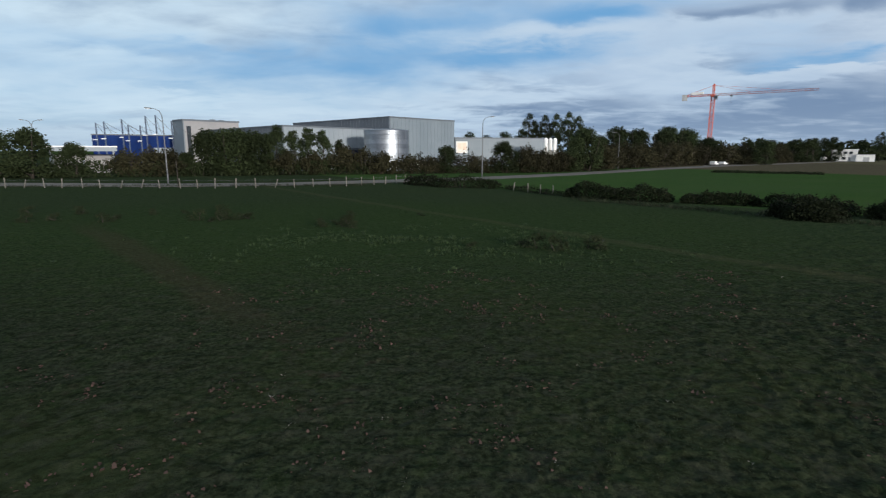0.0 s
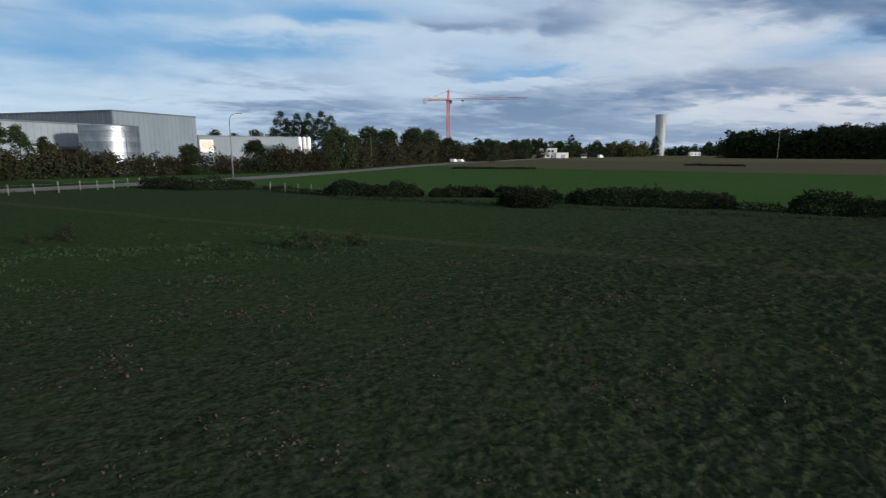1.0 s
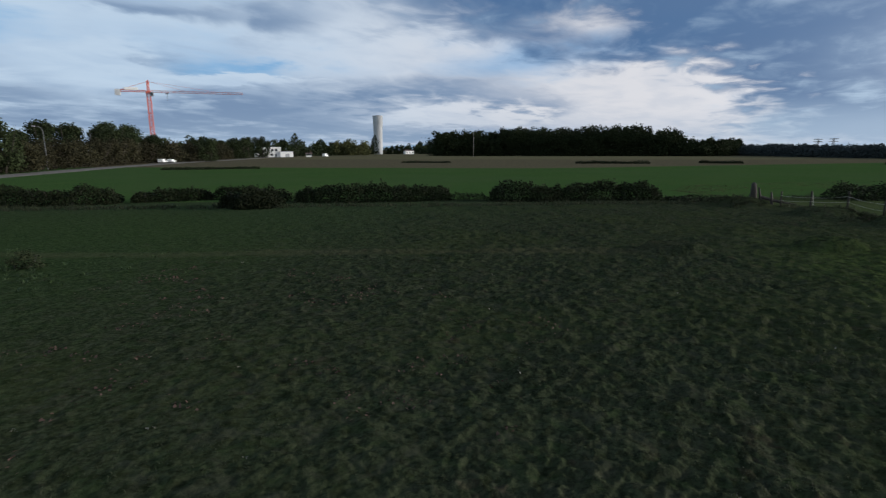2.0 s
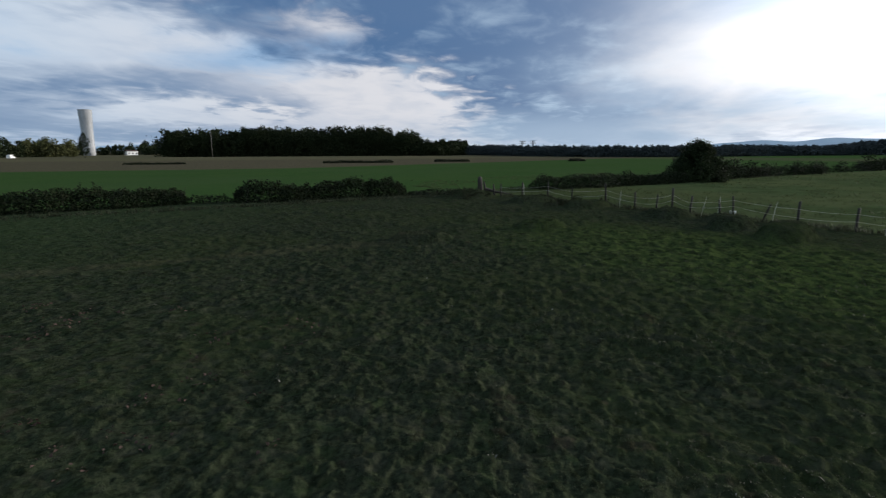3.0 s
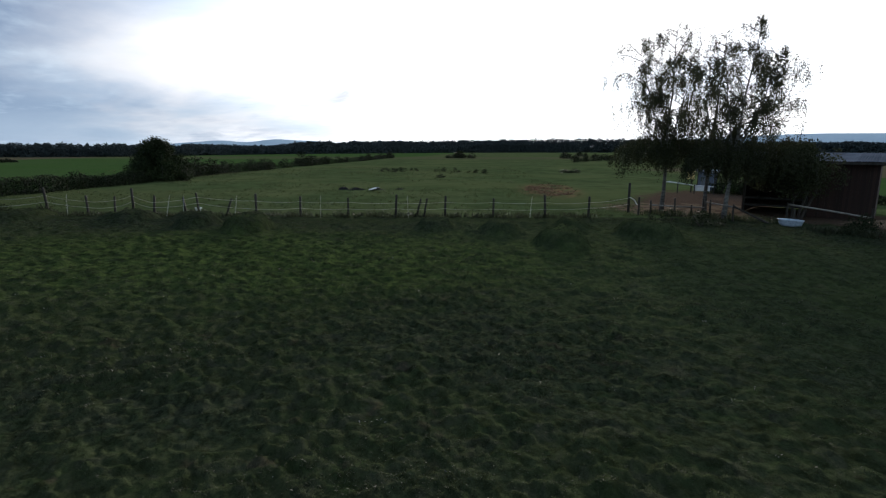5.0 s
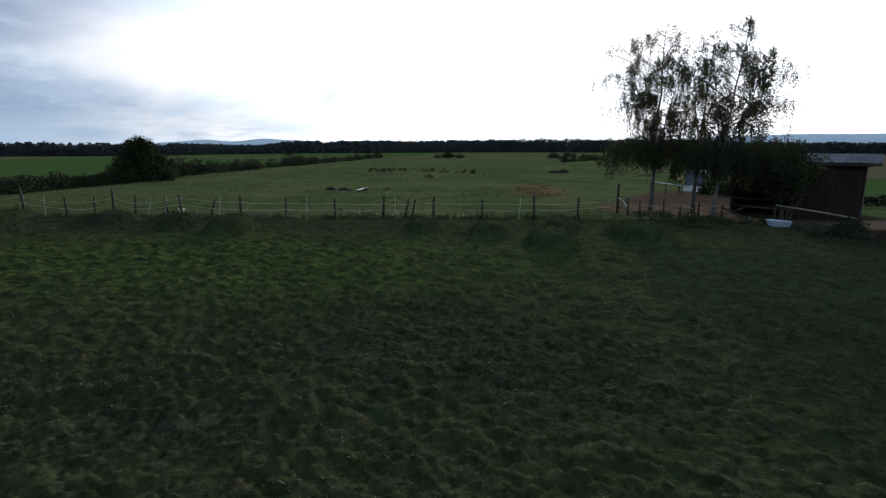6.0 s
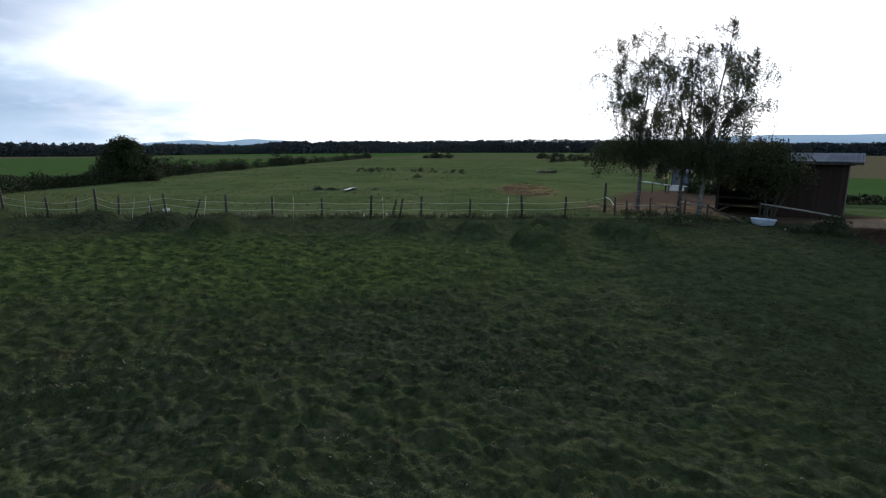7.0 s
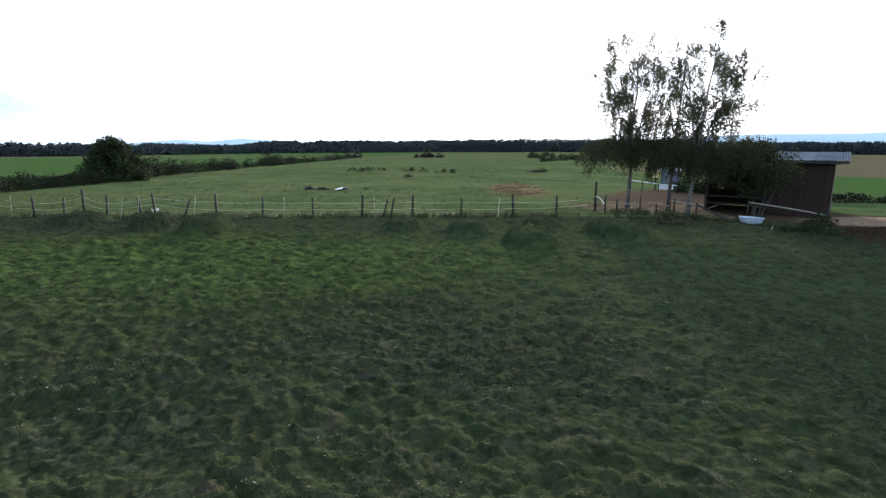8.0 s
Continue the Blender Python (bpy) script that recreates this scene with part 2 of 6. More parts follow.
def ground_material():
    """Pasture, ploughed strip, young crop and bare soil on the one sheet of ground."""
    m = bpy.data.materials.new("ground")
    m.use_nodes = True
    N = Nodes(m.node_tree)
    co = N.add("ShaderNodeTexCoord").outputs["Object"]
    sep = N.add("ShaderNodeSeparateXYZ")
    N.put(sep.inputs[0], co)
    x, y, _ = sep.outputs
    wob = N.math("MULTIPLY", N.math("SUBTRACT", N.noise(co, 0.15, 3.0), 0.5), 8.0)
    big = N.noise(co, 0.10, 4.0)
    mid = N.noise(co, 0.9, 4.0, 0.6)
    fine = N.noise(co, 9.0, 5.0, 0.65)
    grain = N.noise(co, 40.0, 4.0, 0.7)

    def side(a, b, off, width, wobble=1.0):
        d = N.math("ADD", N.math("MULTIPLY", x, a), N.math("MULTIPLY", y, b))
        d = N.math("ADD", d, N.math("MULTIPLY", wob, wobble))
        return N.step(d, off - width, off + width)

    def spot(cx, cy, rx, ry, ang=0.0, outer=1.1, inner=0.6):
        c, s = math.cos(radians(ang)), math.sin(radians(ang))
        dx, dy = N.math("SUBTRACT", x, cx), N.math("SUBTRACT", y, cy)
        u = N.math("DIVIDE", N.math("ADD", N.math("MULTIPLY", dx, c), N.math("MULTIPLY", dy, s)), rx)
        v = N.math("DIVIDE", N.math("SUBTRACT", N.math("MULTIPLY", dy, c), N.math("MULTIPLY", dx, s)), ry)
        r = N.math("ADD", N.math("MULTIPLY", u, u), N.math("MULTIPLY", v, v))
        r = N.math("ADD", r, N.math("MULTIPLY", N.math("SUBTRACT", mid, 0.5), 2.2))
        return N.step(r, outer, inner)

    meadow = N.mix(N.step(fine, 0.35, 0.65), rgb(0.0145, 0.0188, 0.0112), rgb(0.0375, 0.0460, 0.0255))
    meadow = N.mix(N.step(big, 0.45, 0.62, 0.0, 0.5), meadow, rgb(0.032, 0.041, 0.017))
    dry = N.math("MULTIPLY", N.step(mid, 0.60, 0.72), N.step(fine, 0.45, 0.6))
    meadow = N.mix(N.math("MULTIPLY", dry, 0.22), meadow, rgb(0.060, 0.046, 0.030))
    dun = N.noise(co, 1.7, 4.0, 0.65, 0.8)
    meadow = N.mix(N.step(dun, 0.50, 0.66, 0.0, 0.55), meadow, N.mix(fine, rgb(0.024, 0.026, 0.018), rgb(0.056, 0.058, 0.040)))
    meadow = N.mix(N.step(dun, 0.46, 0.34, 0.0, 0.5), meadow, N.mix(fine, rgb(0.016, 0.026, 0.011), rgb(0.038, 0.056, 0.023)))
    blotch = N.math("MULTIPLY", N.step(N.noise(co, 1.3, 3.0, 0.6), 0.60, 0.68), N.step(N.noise(co, 0.22, 2.0), 0.44, 0.58))
    meadow = N.mix(N.math("MULTIPLY", blotch, 0.40), meadow, N.mix(fine, rgb(0.030, 0.023, 0.017), rgb(0.070, 0.048, 0.038)))
    # lighter with distance: the brightening of grass at grazing views painted in
    meadow = N.mix(N.step(y, 12.0, 34.0, 0.0, 0.6), meadow, N.mix(N.step(fine, 0.35, 0.65), rgb(0.022, 0.036, 0.017), rgb(0.042, 0.062, 0.029)))
    # darker uneaten tufts among the grazed turf
    tuft = N.noise(N.vec(N.math("MULTIPLY", x, 1.0), N.math("MULTIPLY", y, 1.0), 2.0), 3.0, 3.0, 0.6, 0.4)
    meadow = N.mix(N.step(tuft, 0.50, 0.64, 0.0, 0.6), meadow, N.mix(1.0, meadow, rgb(0.48, 0.50, 0.46), "MULTIPLY"))
    meadow = N.mix(N.step(tuft, 0.46, 0.34, 0.0, 0.35), meadow, N.mix(1.0, meadow, rgb(1.75, 1.65, 1.6), "MULTIPLY"))
    pasture = N.mix(N.step(fine, 0.3, 0.7), rgb(0.045, 0.066, 0.028), rgb(0.074, 0.100, 0.043))
    pasture = N.mix(N.step(big, 0.42, 0.66, 0.0, 0.6), pasture, rgb(0.088, 0.104, 0.050))
    pasture = N.mix(N.step(N.noise(co, 0.35, 5.0, 0.7, 0.6), 0.42, 0.64, 0.0, 0.85), pasture, rgb(0.036, 0.052, 0.022))
    pasture = N.mix(N.step(N.noise(co, 0.05, 3.0), 0.45, 0.62, 0.0, 0.6), pasture, rgb(0.084, 0.098, 0.042))
    # darker away from the sun: the fall-off of backlit grass painted into the colour
    pasture = N.mix(N.step(y, -24.0, 2.0, 0.0, 0.75), pasture, N.mix(N.step(fine, 0.3, 0.7), rgb(0.030, 0.040, 0.017), rgb(0.050, 0.062, 0.026)))
    crop = N.mix(N.step(fine, 0.3, 0.7), rgb(0.030, 0.060, 0.018), rgb(0.048, 0.090, 0.028))
    crop = N.mix(N.step(big, 0.4, 0.65, 0.0, 0.4), crop, rgb(0.050, 0.080, 0.027))
    crop = N.mix(N.step(N.noise(co, 0.03, 3.0), 0.42, 0.62, 0.0, 0.5), crop, rgb(0.046, 0.076, 0.030))
    brown = N.mix(N.step(mid, 0.3, 0.7), rgb(0.070, 0.062, 0.040), rgb(0.102, 0.088, 0.056))
    soil = N.mix(N.step(fine, 0.3, 0.7), rgb(0.020, 0.013, 0.010), rgb(0.045, 0.028, 0.021))
    straw = N.mix(N.step(fine, 0.3, 0.7), rgb(0.095, 0.072, 0.052), rgb(0.165, 0.125, 0.092))

    lush = spot(-8.0, 36.0, 30.0, 17.0, 0, 2.0, -0.3)
    meadow = N.mix(N.math("MULTIPLY", lush, 0.45), meadow, N.mix(N.step(fine, 0.35, 0.65), rgb(0.017, 0.034, 0.010), rgb(0.036, 0.062, 0.019)))
    lush = spot(7.0, -21.0, 15.0, 9.0, 0, 1.8, -0.2)
    meadow = N.mix(N.math("MULTIPLY", lush, 0.45), meadow, N.mix(N.step(N.noise(co, 2.0, 4.0, 0.65), 0.38, 0.62), rgb(0.026, 0.036, 0.017), rgb(0.066, 0.084, 0.036)))
    lush = spot(21.0, -8.5, 13.0, 6.0, 45, 2.2, -0.4)
    meadow = N.mix(N.math("MULTIPLY", lush, 0.7), meadow, N.mix(N.step(N.noise(co, 2.4, 4.0, 0.65), 0.38, 0.60), rgb(0.016, 0.026, 0.009), rgb(0.060, 0.088, 0.024)))
    col = N.mix(side(0.7135, -0.7006, 34.3, 0.6, 0.12), meadow, pasture)
    col = N.mix(side(0.765, 0.644, 50.5, 1.0, 0.2), col, crop)
    far = N.math("MULTIPLY", side(0.87, 0.49, 139.0, 3.0, 0.6), side(0.54, 0.84, 118.0, 4.0, 0.8))
    col = N.mix(far, col, brown)
    stubble = N.math("MULTIPLY", side(0.87, 0.49, 262.0, 10.0, 2.0), side(0.30, 0.95, 40.0, 20.0, 1.0))
    col = N.mix(N.math("MULTIPLY", stubble, 0.85), col, N.mix(mid, rgb(0.085, 0.080, 0.046), rgb(0.125, 0.114, 0.066)))
    # fields behind the shed
    back = N.math("MULTIPLY", side(0.0, -1.0, 58.0, 3.0, 0.5), N.step(x, 30.0, 18.0))
    col = N.mix(back, col, crop)
    back2 = N.math("MULTIPLY", side(0.0, -1.0, 112.0, 4.0, 0.5), N.step(x, 62.0, 50.0))
    col = N.mix(back2, col, brown)
    strip = N.math("MULTIPLY", side(0.765, -0.644, 240.0, 6.0, 1.0), N.step(N.math("ADD", N.math("MULTIPLY", x, 0.765), N.math("MULTIPLY", y, -0.644)), 330.0, 300.0))
    col = N.mix(N.math("MULTIPLY", strip, 0.5), col, brown)
    red_earth = N.mix(N.step(fine, 0.3, 0.7), rgb(0.048, 0.034, 0.026), rgb(0.092, 0.064, 0.048))
    col = N.mix(spot(18.2, -49.5, 12.5, 5.6, -70.0, 1.3, 0.5), col, red_earth)
    col = N.mix(spot(14.5, -41.0, 8.0, 5.0, 20.0), col, N.mix(N.step(mid, 0.42, 0.60), straw, red_earth))
    col = N.mix(spot(5.5, -42.0, 7.5, 4.6, 0.0), col, red_earth)
    sand = N.mix(N.step(fine, 0.3, 0.7), rgb(0.15, 0.105, 0.075), rgb(0.25, 0.18, 0.13))
    col = N.mix(spot(1.6, -42.8, 5.4, 2.9, 40.0), col, sand)
    col = N.mix(spot(1.4, -35.4, 4.4, 3.6, 30.0), col, soil)
    col = N.mix(N.math("MULTIPLY", spot(34.5, -49.5, 9.5, 3.2, -50.0, 1.8, 0.2), N.step(N.math("ADD", N.math("MULTIPLY", fine, 0.35), N.math("MULTIPLY", N.noise(co, 1.1, 5.0, 0.75), 0.65)), 0.48, 0.54)), col, N.mix(fine, rgb(0.13, 0.070, 0.042), rgb(0.22, 0.125, 0.080)))
    # trodden track across the meadow
    band = N.math("ADD", N.math("MULTIPLY", x, 0.80), N.math("MULTIPLY", y, 0.60))
    band = N.math("ABSOLUTE", N.math("ADD", N.math("SUBTRACT", band, 23.6), N.math("MULTIPLY", wob, 0.25)))
    path = N.math("MULTIPLY", N.step(band, 0.9, 0.3), N.step(y, 2.0, 9.0))
    col = N.mix(N.math("MULTIPLY", path, 0.17), col, rgb(0.10, 0.085, 0.05))
    band = N.math("ADD", N.math("MULTIPLY", x, 0.736), N.math("MULTIPLY", y, 0.677))
    band = N.math("ABSOLUTE", N.math("ADD", N.math("SUBTRACT", band, 4.4), N.math("MULTIPLY", wob, 0.3)))
    path = N.math("MULTIPLY", N.step(band, 1.3, 0.3), N.math("MULTIPLY", N.step(y, 12.0, 18.0), N.step(y, 40.0, 30.0)))
    col = N.mix(N.math("MULTIPLY", path, 0.45), col, N.mix(fine, rgb(0.030, 0.026, 0.017), rgb(0.070, 0.058, 0.036)))
    p = N.add("ShaderNodeBsdfPrincipled")
    N.put(p.inputs["Base Color"], N.mix(N.step(grain, 0.3, 0.7, 0.0, 0.35), col, N.mix(1.0, col, rgb(0.45, 0.5, 0.4), "MULTIPLY")))
    p.inputs["Roughness"].default_value = 0.9
    p.inputs["Specular IOR Level"].default_value = 0.0
    b = N.add("ShaderNodeBump")
    b.inputs["Strength"].default_value = 0.7
    b.inputs["Distance"].default_value = 0.06
    N.put(b.inputs["Height"], N.math("ADD", N.math("ADD", fine, N.math("MULTIPLY", grain, 0.5)), N.math("MULTIPLY", tuft, 1.2)))
    N.put(p.inputs["Normal"], b.outputs[0])
    out = N.add("ShaderNodeOutputMaterial")
    N.put(out.inputs[0], p.outputs[0])
    return m


GROUND = ground_material()
GRASS = surface("grass blades", (0.015, 0.019, 0.011), (0.052, 0.062, 0.033), 0.6, 2.0, 8.0, 0.0, leaf=0.4, island=True, spec=0.1)
PASTURE = surface("pasture tufts", (0.028, 0.040, 0.016), (0.075, 0.092, 0.038), 0.7, 3.0, 8.0, 0.0, leaf=0.4, island=True, spec=0.1)
LITTER = surface("old straw litter", (0.10, 0.062, 0.042), (0.22, 0.14, 0.095), 0.9, 0.8, 6.0, 0.0, leaf=0.1, island=True, spec=0.0)
WEEDS = surface("green weed leaves", (0.018, 0.032, 0.012), (0.048, 0.074, 0.028), 0.6, 1.0, 6.0, 0.0, leaf=0.3, island=True, spec=0.15)
DRYLEAF = surface("dry dock leaves", (0.032, 0.020, 0.016), (0.078, 0.046, 0.035), 0.8, 0.5, 6.0, 0.0, leaf=0.2, island=True)
BIRCHLEAF = surface("birch leaves", (0.022, 0.026, 0.012), (0.062, 0.062, 0.026), 0.6, 2.0, 5.0, 0.0, leaf=0.25, island=True, spec=0.1)
LEAF = surface("broad leaves", (0.012, 0.019, 0.008), (0.036, 0.048, 0.020), 0.7, 2.0, 5.0, 0.0, leaf=0.2, island=True, vary=0.6, spec=0.08)
AUTUMN = surface("browning leaves", (0.017, 0.018, 0.009), (0.044, 0.040, 0.021), 0.7, 2.0, 5.0, 0.0, leaf=0.2, island=True, vary=0.5, spec=0.08)
# rank grass, taken darker still to put the backlit mounds' shade into it
RANK = surface("rank grass", (0.012, 0.017, 0.0085), (0.032, 0.039, 0.0185), 0.8, 1.0, 6.0, 0.0, leaf=0.1, island=True, spec=0.05)
BRAMBLE = surface("bramble leaves", (0.009, 0.013, 0.006), (0.019, 0.024, 0.011), 0.7, 1.0, 6.0, 0.0, leaf=0.15, island=True, vary=0.3, spec=0.06)
WILLOW = surface("willow leaves", (0.046, 0.052, 0.020), (0.088, 0.090, 0.038), 0.8, 6.0, 5.0, 0.0, leaf=0.2, island=True, spec=0.05)
WOODLEAF = surface("forest leaves", (0.012, 0.018, 0.008), (0.032, 0.042, 0.018), 0.8, 8.0, 5.0, 0.0, leaf=0.1, island=True, spec=0.05)
# paler bluish copy of the forest leaves, distance haze put into the colour
FARLEAF = surface("forest leaves with painted haze", (0.042, 0.052, 0.054), (0.050, 0.060, 0.061), 0.9, 30.0, 5.0, 0.0, leaf=0.1, island=True, spec=0.0)
# darker copy of the birch leaves, the shade under crowns put into the colour
LOWLEAF = surface("birch leaves with painted shade", (0.022, 0.027, 0.013), (0.046, 0.050, 0.024), 0.7, 1.5, 5.0, 0.0, leaf=0.2, island=True, spec=0.05)
BARK = surface("dark bark", (0.018, 0.015, 0.012), (0.055, 0.046, 0.038), 0.9, 0.5, 8.0, 0.5, stretch=(1, 1, 0.25))
BIRCHBARK = surface("birch bark", (0.035, 0.031, 0.028), (0.19, 0.18, 0.165), 0.75, 0.35, 3.0, 0.3, stretch=(0.5, 0.5, 2.0))
OLDWOOD = surface("weathered fence wood", (0.018, 0.016, 0.013), (0.052, 0.046, 0.038), 0.85, 0.25, 8.0, 0.5, stretch=(1, 1, 0.15))
PALEWOOD = surface("pale bleached wood", (0.13, 0.118, 0.10), (0.25, 0.23, 0.205), 0.85, 0.3, 8.0, 0.4, stretch=(1, 1, 0.2))
SHEDWOOD = surface("brown shed boards", (0.018, 0.0085, 0.006), (0.038, 0.018, 0.0115), 0.8, 0.6, 8.0, 0.4, stretch=(1, 1, 0.12), vary=0.5)
TAPE = surface("white fence tape", (0.36, 0.36, 0.34), (0.50, 0.50, 0.47), 0.6, 0.3, 4.0, 0.0, leaf=0.5)
PLASTIC = surface("white plastic", (0.62, 0.63, 0.64), (0.80, 0.80, 0.80), 0.4, 0.5, 6.0, 0.05)
TUBWHITE = surface("worn enamel", (0.27, 0.32, 0.39), (0.43, 0.48, 0.54), 0.3, 0.6, 8.0, 0.1, spec=0.5)
WATER = surface("still water", (0.02, 0.025, 0.025), (0.03, 0.035, 0.03), 0.04, 1.0, 4.0, 0.02, spec=0.6)
TINROOF = surface("galvanised roof sheets", (0.07, 0.08, 0.10), (0.12, 0.135, 0.165), 0.95, 1.5, 10.0, 0.15, spec=0.0)
CLADDING = surface("grey wall cladding", (0.145, 0.178, 0.205), (0.175, 0.21, 0.238), 0.55, 6.0, 14.0, 0.05, vary=0.08)
DARKCLAD = surface("slate grey cladding", (0.085, 0.10, 0.12), (0.115, 0.132, 0.152), 0.55, 6.0, 14.0, 0.05, vary=0.08)
WHITECLAD = surface("off-white cladding", (0.195, 0.228, 0.255), (0.235, 0.268, 0.295), 0.55, 6.0, 14.0, 0.05, vary=0.08)
CREAM = surface("cream render", (0.215, 0.215, 0.222), (0.27, 0.265, 0.268), 0.8, 5.0, 20.0, 0.1, vary=0.1)
BLUECLAD = surface("deep blue cladding", (0.007, 0.020, 0.085), (0.010, 0.028, 0.120), 0.85, 5.0, 14.0, 0.05, spec=0.08)
ROOFGREY = surface("flat roof felt", (0.10, 0.10, 0.10), (0.16, 0.16, 0.16), 0.9, 4.0, 12.0, 0.2)
STEEL = surface("galvanised steel", (0.20, 0.22, 0.245), (0.30, 0.325, 0.35), 0.4, 2.5, 6.0, 0.08, metal=0.85)
LAMPGREY = surface("grey lamp steel", (0.08, 0.085, 0.09), (0.13, 0.135, 0.14), 0.6, 1.0, 8.0, 0.05)
MASTBLUE = surface("blue-grey mast paint", (0.055, 0.075, 0.115), (0.085, 0.105, 0.15), 0.5, 1.0, 8.0, 0.05)
# jib red greyed, the haze over its thin lattice put into the colour
CRANEJIB = surface("crane lattice greyed by haze", (0.26, 0.11, 0.10), (0.36, 0.17, 0.15), 0.6, 2.0, 6.0, 0.05)
CRANERED = surface("red crane paint", (0.42, 0.085, 0.06), (0.56, 0.14, 0.10), 0.5, 2.0, 6.0, 0.05)
CONCRETE = surface("weathered concrete", (0.30, 0.31, 0.32), (0.42, 0.43, 0.435), 0.85, 8.0, 10.0, 0.2, stretch=(1, 1, 0.3))
WHITEWALL = surface("white painted wall", (0.68, 0.68, 0.66), (0.80, 0.80, 0.78), 0.8, 3.0, 12.0, 0.1)
SIGNPAINT = surface("yellow sign paint", (0.58, 0.43, 0.16), (0.72, 0.56, 0.25), 0.5, 0.4, 6.0, 0.05)
SIGNORANGE = surface("faded orange print", (0.56, 0.42, 0.33), (0.68, 0.56, 0.46), 0.6, 2.0, 6.0, 0.05)
BLACKFOIL = surface("black plastic sheet", (0.010, 0.010, 0.010), (0.024, 0.024, 0.024), 0.8, 0.6, 5.0, 0.3, spec=0.05)
ROADMAT = surface("worn grey road", (0.085, 0.075, 0.060), (0.14, 0.125, 0.105), 0.9, 4.0, 20.0, 0.2)
GLASS = surface("dark window glass", (0.02, 0.025, 0.03), (0.03, 0.035, 0.04), 0.08, 2.0, 4.0, 0.0, spec=0.6)
HILLBLUE = surface("far hills with painted haze", (0.19, 0.27, 0.36), (0.22, 0.30, 0.39), 1.0, 200.0, 8.0, 0.0, spec=0.0)
# the hills glow faintly and are tinted blue to stand in for distance haze
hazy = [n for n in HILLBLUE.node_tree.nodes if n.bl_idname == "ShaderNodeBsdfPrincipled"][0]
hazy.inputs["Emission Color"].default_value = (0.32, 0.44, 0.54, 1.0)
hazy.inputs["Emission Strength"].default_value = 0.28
REDTILE = surface("roof tiles", (0.075, 0.050, 0.042), (0.13, 0.085, 0.070), 0.8, 2.0, 10.0, 0.2)
CABLE = surface("cable", (0.06, 0.06, 0.065), (0.10, 0.10, 0.11), 0.5, 1.0, 4.0, 0.0)
RUBBER = surface("black rubber", (0.015, 0.015, 0.016), (0.03, 0.03, 0.03), 0.8, 0.5, 6.0, 0.1)

# ---- building helpers ----
rng = np.random.default_rng(5)


class Shape:
    """Collects verts and faces of one mesh."""

    def __init__(self):
        self.v, self.f = [], []

    def add(self, verts, faces, m=None):
        k = len(self.v)
        if m is not None:
            verts = [m @ Vector(p) for p in verts]
        self.v.extend(tuple(p) for p in verts)
        self.f.extend(tuple(i + k for i in f) for f in faces)
        return self

    def box(self, sx, sy, sz, m=None, taper=1.0, edge=0.0):
        """A box standing on z = 0, centred in x and y, with chamfered upright edges."""
        if edge <= 0:
            ring = [(-1, -1), (1, -1), (1, 1), (-1, 1)]
            base = [(x * sx / 2, y * sy / 2) for x, y in ring]
        else:
            a, b, e = sx / 2, sy / 2, edge
            base = [(-a + e, -b), (a - e, -b), (a, -b + e), (a, b - e), (a - e, b), (-a + e, b), (-a, b - e), (-a, -b + e)]
        n = len(base)
        vs = [(x, y, 0) for x, y in base] + [(x * taper, y * taper, sz) for x, y in base]
        fs = [tuple(range(n))[::-1], tuple(range(n, 2 * n))] + [(i, (i + 1) % n, n + (i + 1) % n, n + i) for i in range(n)]
        return self.add(vs, fs, m)

    def tube(self, points, radii, sides=6, caps=True):
        pts = [Vector(p) for p in points]
        if not isinstance(radii, (list, tuple)):
            radii = [radii] * len(pts)
        k = len(self.v)
        for i, p in enumerate(pts):
            d = (pts[min(i + 1, len(pts) - 1)] - pts[max(i - 1, 0)])
            d = d.normalized() if d.length > 1e-9 else Vector((0, 0, 1))
            a = d.cross(Vector((0.31, 0.95, 0.07))).normalized()
            b = d.cross(a)
            for j in range(sides):
                w = 2 * math.pi * j / sides
                self.v.append(tuple(p + (a * math.cos(w) + b * math.sin(w)) * radii[i]))
        for i in range(len(pts) - 1):
            for j in range(sides):
                j2 = (j + 1) % sides
                self.f.append((k + i * sides + j, k + i * sides + j2, k + (i + 1) * sides + j2, k + (i + 1) * sides + j))
        if caps:
            self.f.append(tuple(k + j for j in range(sides))[::-1])
            self.f.append(tuple(k + (len(pts) - 1) * sides + j for j in range(sides)))
        return self

    def lathe(self, profile, sides=24, m=None):
        """profile: (radius, z) pairs from the bottom up; closed where the radius is 0."""
        vs, fs = [], []
        for r, z in profile:
            for j in range(sides):
                w = 2 * math.pi * j / sides
                vs.append((r * math.cos(w), r * math.sin(w), z))
        for i in range(len(profile) - 1):
            for j in range(sides):
                j2 = (j + 1) % sides
                fs.append((i * sides + j, i * sides + j2, (i + 1) * sides + j2, (i + 1) * sides + j))
        return self.add(vs, fs, m)

    def mesh(self, name, material, smooth=False):
        me = bpy.data.meshes.new(name)
        me.from_pydata(self.v, [], self.f)
        me.materials.append(material)
        if smooth:
            me.polygons.foreach_set("use_smooth", np.ones(len(me.polygons), dtype=bool))
        me.update()
        return me


